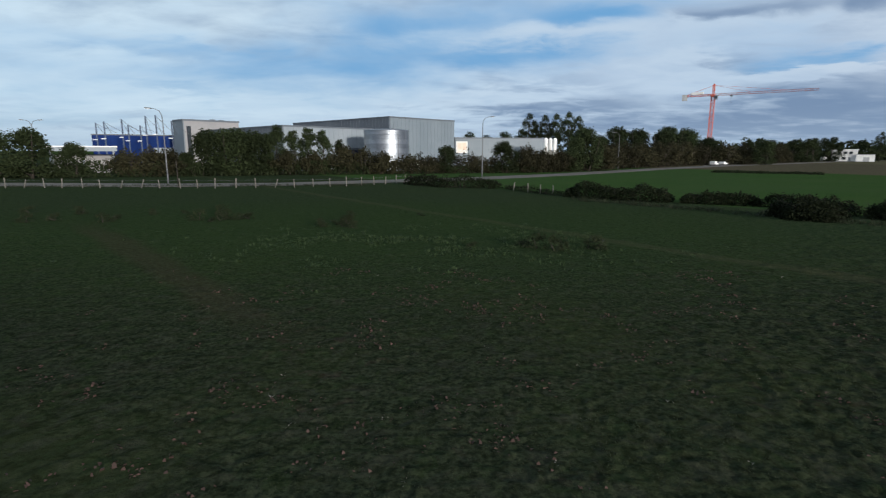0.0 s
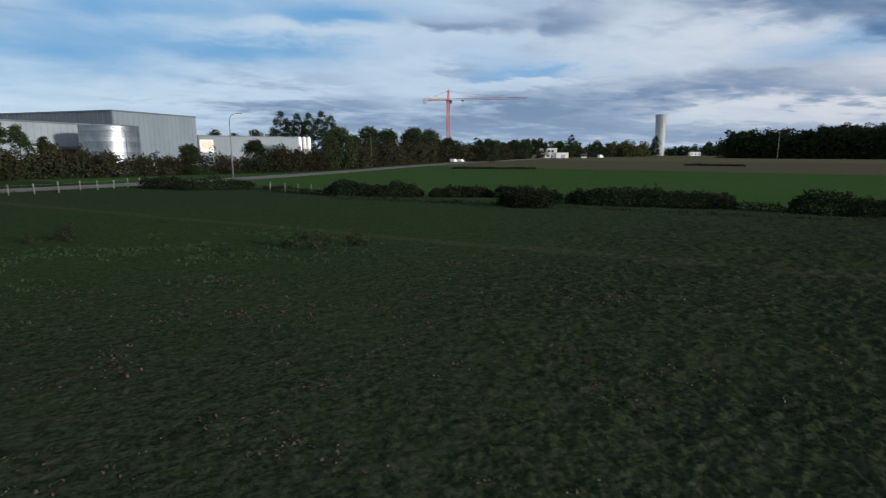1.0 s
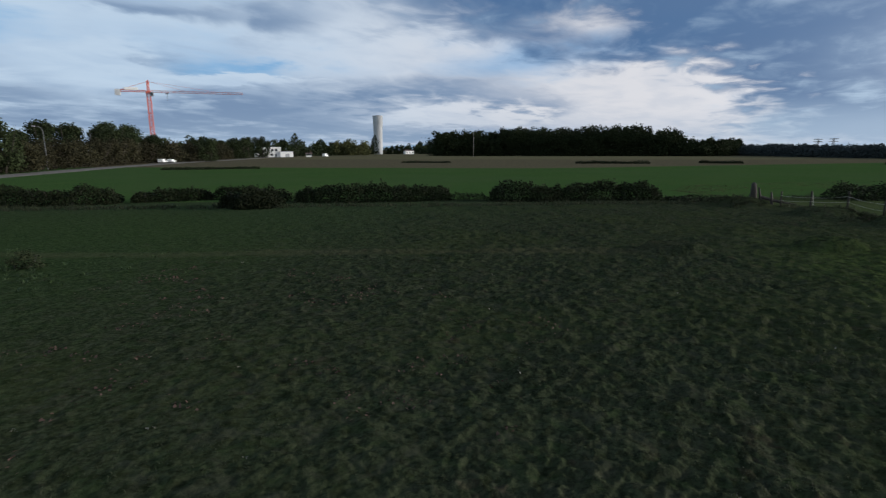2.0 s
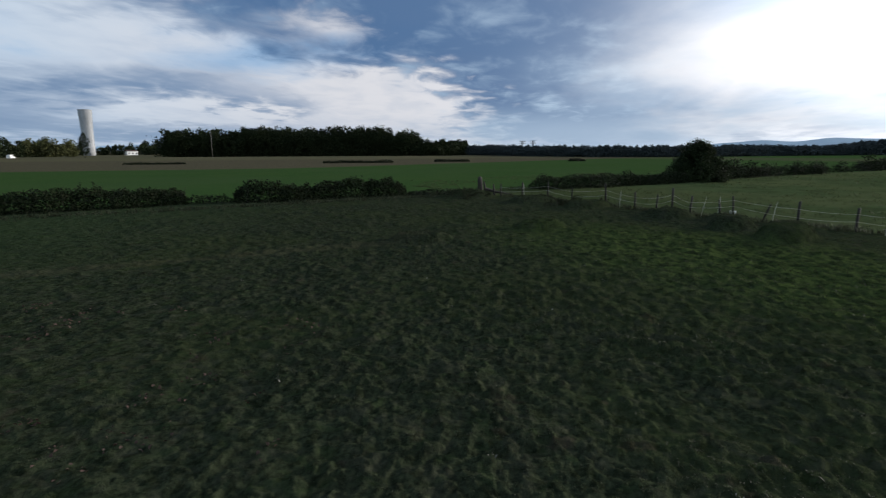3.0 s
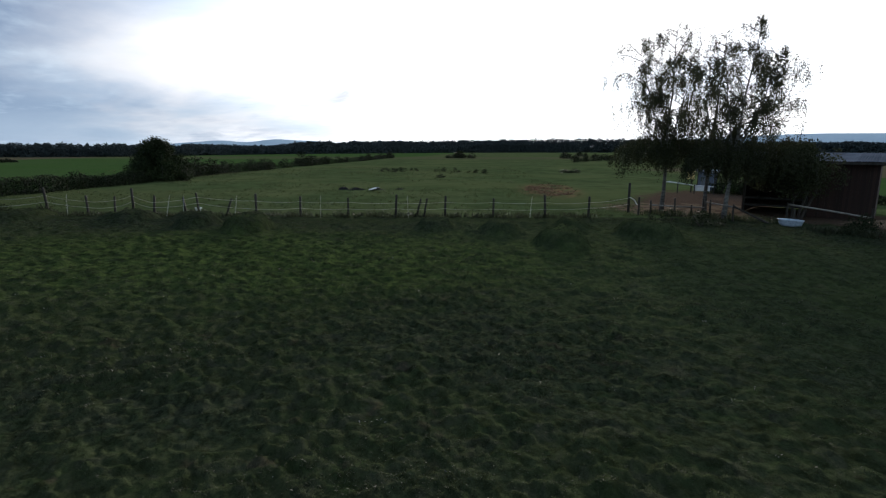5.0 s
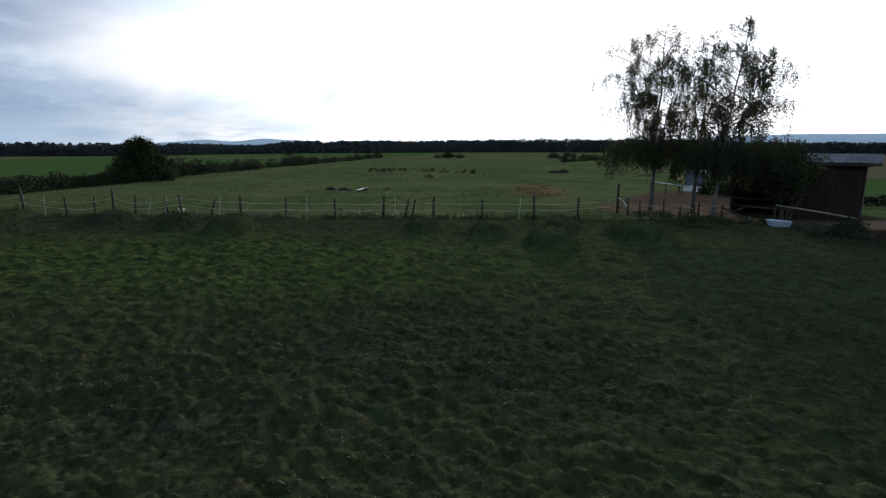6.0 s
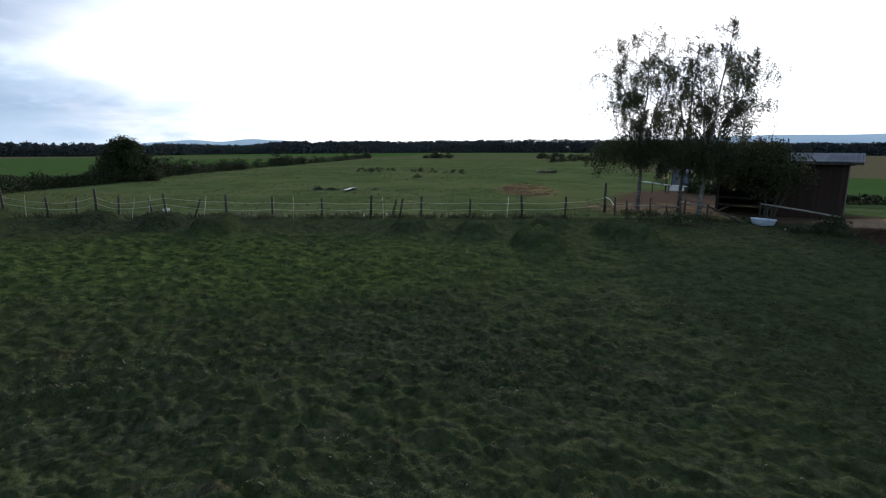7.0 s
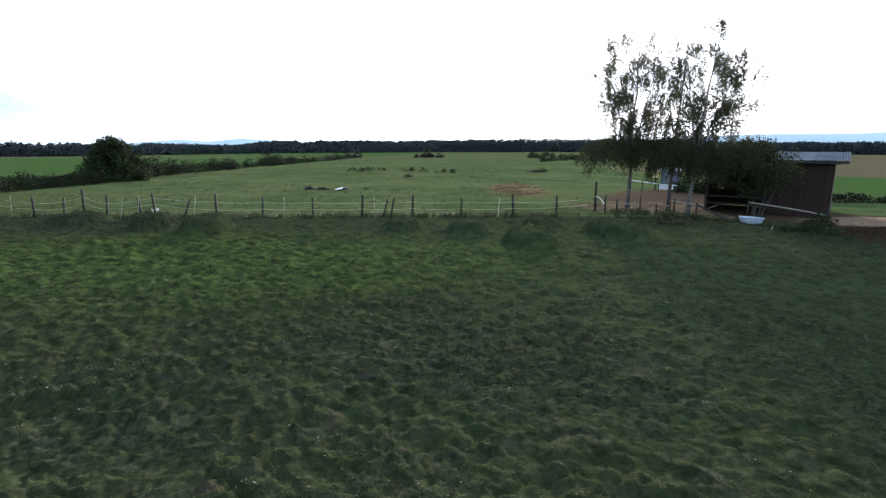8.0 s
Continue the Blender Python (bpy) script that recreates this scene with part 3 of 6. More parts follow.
def quick_mesh(name, verts, faces, material, smooth=False):
    """A mesh from numpy arrays whose faces all have the same number of corners."""
    me = bpy.data.meshes.new(name)
    nv, nf, k = len(verts), len(faces), faces.shape[1]
    me.vertices.add(nv)
    me.vertices.foreach_set("co", np.ascontiguousarray(verts, dtype=np.float32).ravel())
    me.loops.add(nf * k)
    me.loops.foreach_set("vertex_index", np.ascontiguousarray(faces, dtype=np.int32).ravel())
    me.polygons.add(nf)
    me.polygons.foreach_set("loop_start", np.arange(0, nf * k, k, dtype=np.int32))
    me.polygons.foreach_set("loop_total", np.full(nf, k, dtype=np.int32))
    if smooth:
        me.polygons.foreach_set("use_smooth", np.ones(nf, dtype=bool))
    me.materials.append(material)
    me.update(calc_edges=True)
    me.validate()
    return me


def thing(name, at, label, category, group="", kind="", turn=0.0):
    ob = new(name)
    ob.empty_display_size = 0.3
    ob.matrix_basis = pose(at[0], at[1], at[2] if len(at) > 2 else 0.0, 0, 0, turn)
    return tagged(ob, label, category, group, kind)


def part(name, shape, material, parent, label="", smooth=False, m=None):
    me = shape.mesh(name, material, smooth) if isinstance(shape, Shape) else shape
    ob = new(name, me)
    ob.parent = parent
    if m is not None:
        ob.matrix_basis = m
    if label:
        ob["label"] = label
    return ob


def lattice(ix, iy):
    h = (ix.astype(np.int64) * 374761393 + iy.astype(np.int64) * 668265263) & 0xFFFFFFFF
    h = ((h ^ (h >> 13)) * 1274126177) & 0xFFFFFFFF
    return ((h ^ (h >> 16)) & 0xFFFF) / 65535.0


def value_noise(x, y):
    ix, iy = np.floor(x), np.floor(y)
    fx, fy = x - ix, y - iy
    fx, fy = fx * fx * (3 - 2 * fx), fy * fy * (3 - 2 * fy)
    a, b = lattice(ix, iy), lattice(ix + 1, iy)
    c, d = lattice(ix, iy + 1), lattice(ix + 1, iy + 1)
    return (a * (1 - fx) + b * fx) * (1 - fy) + (c * (1 - fx) + d * fx) * fy


# low earth mounds: x, y, height, radius along, radius across, turn
MOUNDS = [(28.2, -12.3, 0.82, 2.1, 1.1, -40), (31.8, -10.9, 0.72, 1.6, 1.0, -40), (36.4, -8.8, 0.58, 1.5, 1.0, -40), (35.0, -11.6, 0.4, 1.7, 0.9, -40),
          (13.7, -20.9, 0.82, 1.5, 1.0, -35), (17.9, -21.5, 0.62, 1.3, 0.9, -35), (11.9, -25.9, 0.85, 1.8, 1.1, -20),
          (16.5, -26.2, 0.45, 1.2, 0.8, -35), (21.6, -20.2, 0.5, 1.5, 0.9, -40), (24.8, 6.2, 0.45, 1.5, 1.0, -60), (29.8, 0.1, 0.55, 1.5, 0.9, -60),
          (50.4, 6.8, 0.7, 2.6, 1.3, -50), (46.3, 0.6, 0.55, 2.2, 1.2, -50), (41.7, -3.7, 0.62, 2.2, 1.1, -50), (38.3, -8.6, 0.4, 1.6, 0.9, -50),
          (3.4, -32.4, 0.25, 2.0, 1.5, 10), (0.6, -35.2, 0.5, 2.6, 1.5, 35)]


def tussocks(x, y, cell=0.44):
    """Low rounded domes scattered on a jittered lattice."""
    ix, iy = np.floor(x / cell), np.floor(y / cell)
    top = np.zeros_like(x)
    for i in (-1, 0, 1):
        for j in (-1, 0, 1):
            a, b = ix + i, iy + j
            cx, cy = (a + 0.1 + 0.8 * lattice(a + 17, b)) * cell, (b + 0.1 + 0.8 * lattice(a, b + 29)) * cell
            r = cell * (0.34 + 0.34 * lattice(a + 5, b + 53))
            d2 = ((x - cx) ** 2 + (y - cy) ** 2) / (r * r)
            top = np.maximum(top, np.clip(1 - d2, 0, 1) * (0.35 + 0.65 * lattice(a + 71, b + 3)))
    return top


def ground_height(x, y):
    """Hoof-trodden tussocks near the walk, and the mounds."""
    r = np.hypot(x, y - 1.0)
    w = value_noise(x * 0.9 + 31, y * 0.9) * 0.8
    n1 = value_noise(x * 4.6 + w, y * 4.6 - w)
    n2 = value_noise(x * 8.5 + 7.1 - w, y * 8.5 + 3.3)
    n3 = value_noise(x * 0.45 + 3, y * 0.45)
    n4 = value_noise(x * 1.5 + 11, y * 1.5 + 5)
    inside = 1 / (1 + np.exp(np.clip((0.7135 * x - 0.7006 * y - 33.6) * 1.5, -30, 30))) / (1 + np.exp(np.clip(0.765 * x + 0.644 * y - 45.0, -30, 30)))
    amp = (0.30 + 0.70 * np.clip((0.9 * x - 0.6 * y + 6) / 18, 0, 1)) * (0.3 + 0.7 * inside) * np.clip((90 - r) / 50, 0, 1)
    wx, wy = value_noise(x * 2.1, y * 2.1 + 40) * 0.55, value_noise(x * 2.1 + 60, y * 2.1) * 0.55
    ridge = (1 - np.abs(2 * value_noise(x * 2.2 + wx * 1.5, y * 2.2 + 17) - 1)) ** 2
    fold = (1 - np.abs(2 * value_noise(x * 4.7 - wy * 2, y * 4.7 + 71) - 1)) ** 2
    n5 = value_noise(x * 15.0 + 5, y * 15.0 - 9)
    clump = tussocks(x + wx, y + wy) * (0.2 + 0.8 * n4)
    small = tussocks(x * 1.07 + wy + 50, y * 1.07 - wx, 0.23)
    h = (0.125 * clump + 0.075 * ridge * (0.35 + n3) + 0.055 * fold * (0.3 + n4) + 0.045 * small + 0.03 * n2 + 0.03 * n5 + 0.08 * (n3 - 0.5)) * amp
    for cx, cy, hh, ra, rb, turn in MOUNDS:
        c, s = math.cos(radians(turn)), math.sin(radians(turn))
        u, v = ((x - cx) * c + (y - cy) * s) / ra, ((y - cy) * c - (x - cx) * s) / rb
        q = np.sqrt(u * u + v * v) + 0.16 * (n1 - 0.5)
        h = h + hh * 0.88 * np.clip(1.45 * (1 - q * q / 1.45), 0, 1) ** 0.9
    return h


def z_at(x, y):
    return float(ground_height(np.array([float(x)]), np.array([float(y)]))[0])


# ---- ground ----
def make_ground():
    """One sheet to the horizon, finest round the walk."""
    az = np.radians(np.concatenate([np.linspace(-45, 184, 820, endpoint=False), np.linspace(184, 315, 44, endpoint=False)]))
    rad = [1.2]
    while rad[-1] < 48:
        rad.append(rad[-1] * 1.0074)
    while rad[-1] < 4600:
        rad.append(rad[-1] * 1.07)
    rad = np.array(rad)
    na, nr = len(az), len(rad)
    A, Rr = np.meshgrid(az, rad)
    X, Y = Rr * np.sin(A), Rr * np.cos(A) + 1.0
    Z = ground_height(X, Y)
    v = np.stack([X.ravel(), Y.ravel(), Z.ravel()], 1)
    v = np.vstack([v, [[0, 1.0, 0.08]]])
    i, j = np.meshgrid(np.arange(nr - 1), np.arange(na), indexing="ij")
    j2 = (j + 1) % na
    q = np.stack([i * na + j, (i + 1) * na + j, (i + 1) * na + j2, i * na + j2], -1).reshape(-1, 4)
    # the small disc at the centre
    jj = np.arange(0, na, 2)
    hub = np.stack([np.full(len(jj), nr * na), jj, jj + 1, (jj + 2) % na], 1)
    me = quick_mesh("ground", v, np.vstack([q[:, ::-1], hub[:, ::-1]]), GROUND, True)
    tagged(new("ground", me), "rough trodden horse pasture with fields reaching the horizon", "ground", kind="structure")


make_ground()


def tufts(name, xs, ys, hs, blades, spread, width, material, label, category="grass"):
    """Tufts of bent blades as one mesh."""
    n = len(xs)
    k = n * blades
    x0 = np.repeat(xs, blades) + rng.normal(0, spread, k)
    y0 = np.repeat(ys, blades) + rng.normal(0, spread, k)
    h = np.repeat(hs, blades) * rng.uniform(0.55, 1.15, k)
    z0 = ground_height(x0, y0) - 0.02
    a = rng.uniform(0, 2 * math.pi, k)
    lean = h * rng.uniform(0.3, 1.1, k)
    dx, dy = np.cos(a), np.sin(a)
    wx, wy = -dy * width * rng.uniform(0.6, 1.4, k), dx * width * rng.uniform(0.6, 1.4, k)
    base_l = np.stack([x0 - wx, y0 - wy, z0], 1)
    base_r = np.stack([x0 + wx, y0 + wy, z0], 1)
    mid_l = np.stack([x0 - wx * 0.8 + dx * lean * 0.4, y0 - wy * 0.8 + dy * lean * 0.4, z0 + h * 0.65], 1)
    mid_r = np.stack([x0 + wx * 0.8 + dx * lean * 0.4, y0 + wy * 0.8 + dy * lean * 0.4, z0 + h * 0.65], 1)
    tip = np.stack([x0 + dx * lean, y0 + dy * lean, z0 + h * rng.uniform(0.75, 1.0, k)], 1)
    v = np.stack([base_l, base_r, mid_r, mid_l, tip], 1).reshape(-1, 3)
    b = np.arange(k)[:, None] * 5
    f = np.vstack([b + [[0, 1, 2]], b + [[0, 2, 3]], b + [[3, 2, 4]]])
    me = quick_mesh(name, v, f, material)
    return tagged(new(name, me), label, category, kind="stuff")


def meadow_grass():
    n = 105000
    az = np.radians(rng.uniform(-46, 184, n))
    r = 3.2 * (46 / 3.2) ** rng.uniform(0, 1, n) ** 0.8
    x, y = r * np.sin(az), r * np.cos(az) + 0.5
    h = ground_height(x, y)
    keep = rng.uniform(0, 1, n) < np.clip(h * 5.0 - 0.15, 0.06, 0.85)
    x, y, r = x[keep], y[keep], r[keep]
    patch = value_noise(x * 0.35 + 9, y * 0.35)
    hs = (0.028 + 0.06 * patch ** 1.5) * (0.8 + 0.25 * np.clip(r / 20, 0, 1.5))
    tufts("meadow_grass", x, y, hs, 5, 0.06, 0.008, GRASS, "short tussocky grazed grass over the whole meadow")


meadow_grass()


def dock_leaves():
    n = 800
    x, y = rng.uniform(-14, 12, n), rng.uniform(4.5, 22, n)
    keep = value_noise(x * 0.7 + 2, y * 0.7 + 4) > 0.58
    x, y = x[keep], y[keep]
    tufts("dead_dock_leaves", x, y, rng.uniform(0.04, 0.09, len(x)), 7, 0.16, 0.030, DRYLEAF, "withered reddish dock leaves lying in the grass", "dead leaves")


dock_leaves()


def straw_litter():
    """Old straw and dung spread in the far pasture."""
    n = 480
    a, r = rng.uniform(0, 2 * math.pi, n), np.sqrt(rng.uniform(0, 1, n))
    u, v = 8.5 * r * np.cos(a), 2.6 * r * np.sin(a)
    c, s = math.cos(radians(-50)), math.sin(radians(-50))
    x, y = 34.5 + u * c - v * s, -49.5 + u * s + v * c
    keep = value_noise(x * 0.8, y * 0.8) > 0.42
    tufts("straw_litter", x[keep], y[keep], rng.uniform(0.06, 0.2, keep.sum()), 6, 0.16, 0.05, LITTER, "reddish brown straw and dung spread on the grass", "straw")


straw_litter()


def nettle_patch():
    """Taller green weeds in a loose patch of the meadow."""
    n = 1500
    x, y = rng.normal(-3.5, 5.0, n), rng.normal(28.5, 3.2, n)
    keep = value_noise(x * 0.5 + 20, y * 0.5) > 0.45
    x, y = x[keep], y[keep]
    tufts("meadow_weeds", x, y, rng.uniform(0.07, 0.2, len(x)), 7, 0.1, 0.022, WEEDS, "fresh green weeds in a loose patch of the meadow", "weeds")


nettle_patch()


def tall_weeds():
    """Longer grass along the fences, the hedge and the paddock."""
    xs, ys = [], []
    for (ax, ay), (bx, by), n, wid in (((18, -30.9), (52, 3.5), 1100, 0.45), ((12, 56), (53, 6), 900, 0.8), ((9, -37.0), (17, -36.6), 240, 0.7),
                                       ((-80, 72.5), (-14, 79), 700, 0.7), ((62, 3), (110, -52), 500, 0.9), ((3.6, -32.0), (6.4, -34.4), 200, 0.5)):
        u = rng.uniform(0, 1, n)
        xs.append(ax + (bx - ax) * u + rng.normal(0, wid, n))
        ys.append(ay + (by - ay) * u + rng.normal(0, wid, n))
    x, y = np.concatenate(xs), np.concatenate(ys)
    tufts("tall_grass", x, y, rng.uniform(0.2, 0.5, len(x)), 7, 0.09, 0.014, GRASS, "longer uncut grass along fences and hedge")


tall_weeds()


def pasture_tufts():
    """Uneaten tufts over the pasture beyond the fence."""
    n = 9000
    u, v = rng.uniform(-22, 60, n), 1.0 + 95 * rng.uniform(0, 1, n) ** 1.8
    x, y = 29.7 + 0.7006 * u + 0.7135 * v, -18.9 + 0.7135 * u - 0.7006 * v
    keep = value_noise(x * 0.16 + 7, y * 0.16) + 0.5 * value_noise(x * 0.7, y * 0.7 + 3) > 0.72
    x, y, v = x[keep], y[keep], v[keep]
    tufts("pasture_tufts", x, y, rng.uniform(0.06, 0.22, len(x)) * (1 + v / 80), 8, 0.12, 0.016, PASTURE, "scattered uneaten grass tufts in the far pasture")


pasture_tufts()


def mound_grass():
    """Rank grass left uneaten on the mounds, its dark colour partly painted backlit shade."""
    xs, ys = [], []
    for cx, cy, hh, ra, rb, turn in MOUNDS:
        n = int(230 * ra * rb)
        a, r = rng.uniform(0, 2 * math.pi, n), rng.uniform(0, 1.15, n) ** 0.5
        c, s = math.cos(radians(turn)), math.sin(radians(turn))
        u, v = r * np.cos(a) * ra, r * np.sin(a) * rb
        xs.append(cx + u * c - v * s)
        ys.append(cy + u * s + v * c)
    x, y = np.concatenate(xs), np.concatenate(ys)
    tufts("rank_grass", x, y, rng.uniform(0.02, 0.06, len(x)), 6, 0.08, 0.008, RANK, "dark rank grass and weeds on the mounds", "grass")


mound_grass()


def pale_flecks():
    """Bleached stalks and droppings scattered on the turf."""
    n = 90
    az, r = np.radians(rng.uniform(-44, 182, n)), rng.uniform(5.5, 24, n)
    tufts("bleached_stalks", r * np.sin(az), r * np.cos(az) + 1, rng.uniform(0.03, 0.07, n), 4, 0.05, 0.010, PALEWOOD, "pale bleached stalks scattered on the turf", "dead grass")


pale_flecks()


# ---- plants ----
def leaf_quads(centres, spread, size, droop=0.0):
    """One small kinked leaf spray for every centre."""
    n = len(centres)
    c = centres + rng.normal(0, 1, (n, 3)) * spread
    a = rng.normal(0, 1, (n, 3))
    a[:, 2] -= droop
    a /= np.linalg.norm(a, axis=1)[:, None] + 1e-9
    b = np.cross(a, rng.normal(0, 1, (n, 3)))
    b /= np.linalg.norm(b, axis=1)[:, None] + 1e-9
    s = size * rng.uniform(0.6, 1.4, n)[:, None]
    v = np.stack([c - a * s, c + b * s * 0.45, c + a * s, c - b * s * 0.45], 1).reshape(-1, 3)
    f = np.arange(n)[:, None] * 4 + np.array([[0, 1, 2, 3]])
    return v, f


def crown_centres(n, height, radius, base, shape=0.5, clumps=24, fill=0.24):
    """Leaf places in many uneven clumps: shape shifts the widest part up or down."""
    out = []
    t = rng.uniform(0, 1, clumps) ** 0.9
    prof = np.sin(np.pi * np.clip(t ** (0.7 + shape * 0.6) * 0.86 + 0.14, 0, 1)) ** 0.7
    az = rng.uniform(0, 2 * math.pi, clumps)
    rr = radius * prof * rng.uniform(0.35, 1.0, clumps)
    cx, cy, cz = rr * np.cos(az), rr * np.sin(az), base + (height - base) * t
    rad = radius * fill * rng.uniform(0.7, 1.5, clumps)
    w = rad ** 2 / np.sum(rad ** 2)
    for i in range(clumps):
        m = max(4, int(n * w[i]))
        d = rng.normal(0, 1, (m, 3))
        d /= np.linalg.norm(d, axis=1)[:, None]
        d *= (rng.uniform(0.25, 1, m) ** 0.5)[:, None] * rad[i]
        d[:, 2] *= 0.8
        out.append(d + [cx[i], cy[i], cz[i]])
    p = np.vstack(out)
    p[:, 2] = np.maximum(p[:, 2], 0.08)
    return p, list(zip(cx, cy, cz))


def make_tree(name, height, radius, base, leaves, leaf, material, label, bark=None, shape=0.5, clumps=24, fill=0.3, trunk=0.02, stems=1, category="tree", droop=0.0):
    """A tree at the origin: tapered trunk with limbs, crown of leaf clumps."""
    ob = thing(name, (0, 0, 0), label, category)
    p, tips = crown_centres(leaves, height, radius, base, shape, clumps, fill)
    t = Shape()
    r0 = height * trunk
    for s in range(stems):
        off = Vector((rng.normal(0, 0.25 * radius), rng.normal(0, 0.25 * radius), 0)) if stems > 1 else Vector((0, 0, 0))
        lean = Vector((rng.normal(0, 0.03), rng.normal(0, 0.03), 0)) * height
        top = off * 1.5 + lean + Vector((0, 0, height * 0.93))
        pts = [off * 0.4 + Vector((0, 0, -0.15)), off * 0.5 + Vector((0, 0, height * 0.12)), off + lean * 0.3 + Vector((0, 0, height * 0.4)), off * 1.3 + lean * 0.7 + Vector((0, 0, height * 0.7)), top]
        t.tube(pts, [r0 * 1.25, r0, r0 * 0.75, r0 * 0.42, r0 * 0.1], 7)
    for cx, cy, cz in tips[: 26]:
        zs = max(base * 0.7, cz - 0.45 * math.hypot(cx, cy) - 0.1 * height)
        a = Vector((0, 0, min(zs, height * 0.85)))
        b = Vector((cx, cy, cz))
        t.tube([a, a.lerp(b, 0.55) + Vector((0, 0, 0.06 * (b - a).length)), b], [r0 * 0.35, r0 * 0.22, r0 * 0.06], 5)
    part("trunk", t, bark or BARK, ob, smooth=True)
    v, f = leaf_quads(p, radius * 0.07, leaf, droop)
    part("crown", quick_mesh("crown", v, f, material), material, ob)
    return ob


def at_scale(x, y, s, turn, z=0.0, sz=None):
    return pose(x, y, z, 0, 0, turn) @ Matrix.Diagonal((s, s, sz or s, 1))


def plant_out(first, spots, group=""):
    """spots: x, y, scale, stretch upwards. The first spot takes the plant itself."""
    for i, (x, y, s, up) in enumerate(spots):
        m = at_scale(x, y, s, rng.uniform(0, 360), 0.0, s * up)
        if i == 0:
            first.matrix_basis = m
            if group:
                first["group"] = group
        else:
            c = copy_thing(first, Matrix.Identity(4))
            c.matrix_basis = m


# three birches by the paddock
def strand(start, length, sway, twigs, cents, per_metre):
    """A hanging twig with its leaves."""
    end = start + Vector((rng.normal(0, sway), rng.normal(0, sway), -length))
    mid = start.lerp(end, 0.5) + Vector((rng.normal(0, 0.05), rng.normal(0, 0.05), 0.04))
    twigs.tube([start, mid, end], [0.006, 0.004, 0.002], 3, False)
    m = int(per_metre * length * rng.uniform(0.3, 1.5))
    u = rng.uniform(0.0, 1.05, m)[:, None]
    a, b, c = (np.array(p)[None] for p in (start, mid, end))
    line = (1 - u) ** 2 * a + 2 * u * (1 - u) * b + u * u * c
    cents.append(line + rng.normal(0, 0.085, (m, 3)))


def birch(x, y, leaders, limbs, reach, dense, label, skirt, low, lift, extra=()):
    """leaders: (x, y, height, fork height) of the tip of each stem; limbs rise from them and hang leafy strands."""
    ob = thing("birch_tree", (x, y, 0), label, "birch tree", "birches by the paddock")
    t, twigs, cents = Shape(), Shape(), []
    stems = []
    for i, (lx, ly, H, fork) in enumerate(leaders):
        main = stems[0] if stems else None
        a = Vector((0, 0, -0.2)) if main is None else main[0].lerp(main[-1], fork / main[-1].z)
        tip = Vector((lx, ly, H))
        pts = []
        for k in range(9):
            u = k / 8
            p = a.lerp(tip, u)
            bow = math.sin(u * math.pi) * 0.06 * (tip - a).length
            p += Vector((lx * 0.12 if i else 0.1, -ly * 0.1, 0)) * bow + Vector((rng.normal(0, 0.05), rng.normal(0, 0.05), 0)) * (1 if 0 < k < 8 else 0)
            pts.append(p)
        r = 0.14 if i == 0 else 0.07
        t.tube(pts, [r * (1.35 if i == 0 else 1.0)] + [r * (1 - 0.93 * k / 8) for k in range(1, 9)], 8)
        stems.append(pts)
    ends = []
    for pts in stems:
        base = pts[0].z
        top = pts[-1].z
        for k in range(limbs):
            u = 0.20 + 0.78 * (k + rng.uniform(0, 1)) / limbs if base < 1 else 0.12 + 0.86 * (k + rng.uniform(0, 1)) / limbs
            f = min(u, 0.995) * 8
            a = pts[int(f)].lerp(pts[min(int(f) + 1, 8)], f - int(f))
            if a.z < 4.0:
                continue
            v = (a.z - 3.0) / (top - 3.0)
            ln = reach * (0.35 + 0.75 * math.sin(math.pi * min(0.25 + v * 0.72, 1.0))) * rng.uniform(0.35, 1.0)
            w = rng.uniform(0, 2 * math.pi)
            out = Vector((math.cos(w), math.sin(w), 0))
            ends.append((a, out, ln, rng.uniform(0.5, 1.1), 1.2 - 0.4 * v))
    for (ax, ay, az), (bx, by), ln, rise in extra:
        ends.append((Vector((ax, ay, az)), Vector((bx, by, 0)).normalized(), ln, rise, 1.0))
    for a, out, ln, rise, hang in ends:
        b = a + out * ln * 0.55 + Vector((0, 0, ln * 0.5 * rise))
        c = a + out * ln * 0.95 + Vector((0, 0, ln * 0.55 * rise))
        d = a + out * ln * 1.12 + Vector((0, 0, ln * 0.55 * rise - 0.35))
        twigs.tube([a, b, c, d], [0.030, 0.018, 0.009, 0.003], 4, False)
        clumpy = rng.uniform(0.35, 1.25)
        for _ in range(int(6 + ln * 5.5)):
            q = rng.uniform(0.25, 1.0)
            p = a.lerp(b, q / 0.6) if q < 0.6 else b.lerp(d, (q - 0.6) / 0.4)
            p = p + Vector((rng.normal(0, 0.12), rng.normal(0, 0.12), rng.normal(0, 0.08)))
            strand(p, hang * rng.uniform(0.25, 1.2), 0.09, twigs, cents, dense * clumpy)
    part("trunk", t, BIRCHBARK, ob, smooth=True)
    tagged(part("twig_work", twigs, BARK, ob, "dark thin branches"), kind="stuff")
    p = np.vstack(cents)
    p = p[p[:, 2] > 3.4]
    v, f = leaf_quads(p, 0.012, 0.052, 0.7)
    part("crown", quick_mesh("crown", v, f, BIRCHLEAF), BIRCHLEAF, ob)
    # low skirt of drooping leafy twigs
    lows, few = [], Shape()
    for cx, cy, rad, n in skirt:
        for _ in range(n):
            w, rr = rng.uniform(0, 2 * math.pi), rad * math.sqrt(rng.uniform(0, 1))
            top = low + 2.1 * math.sqrt(max(1 - (rr / rad) ** 2, 0.05)) * rng.uniform(0.55, 1.0)
            drop = rng.uniform(0.5, 1.7) * (0.7 + 0.3 * math.sin(w * 3 + x))
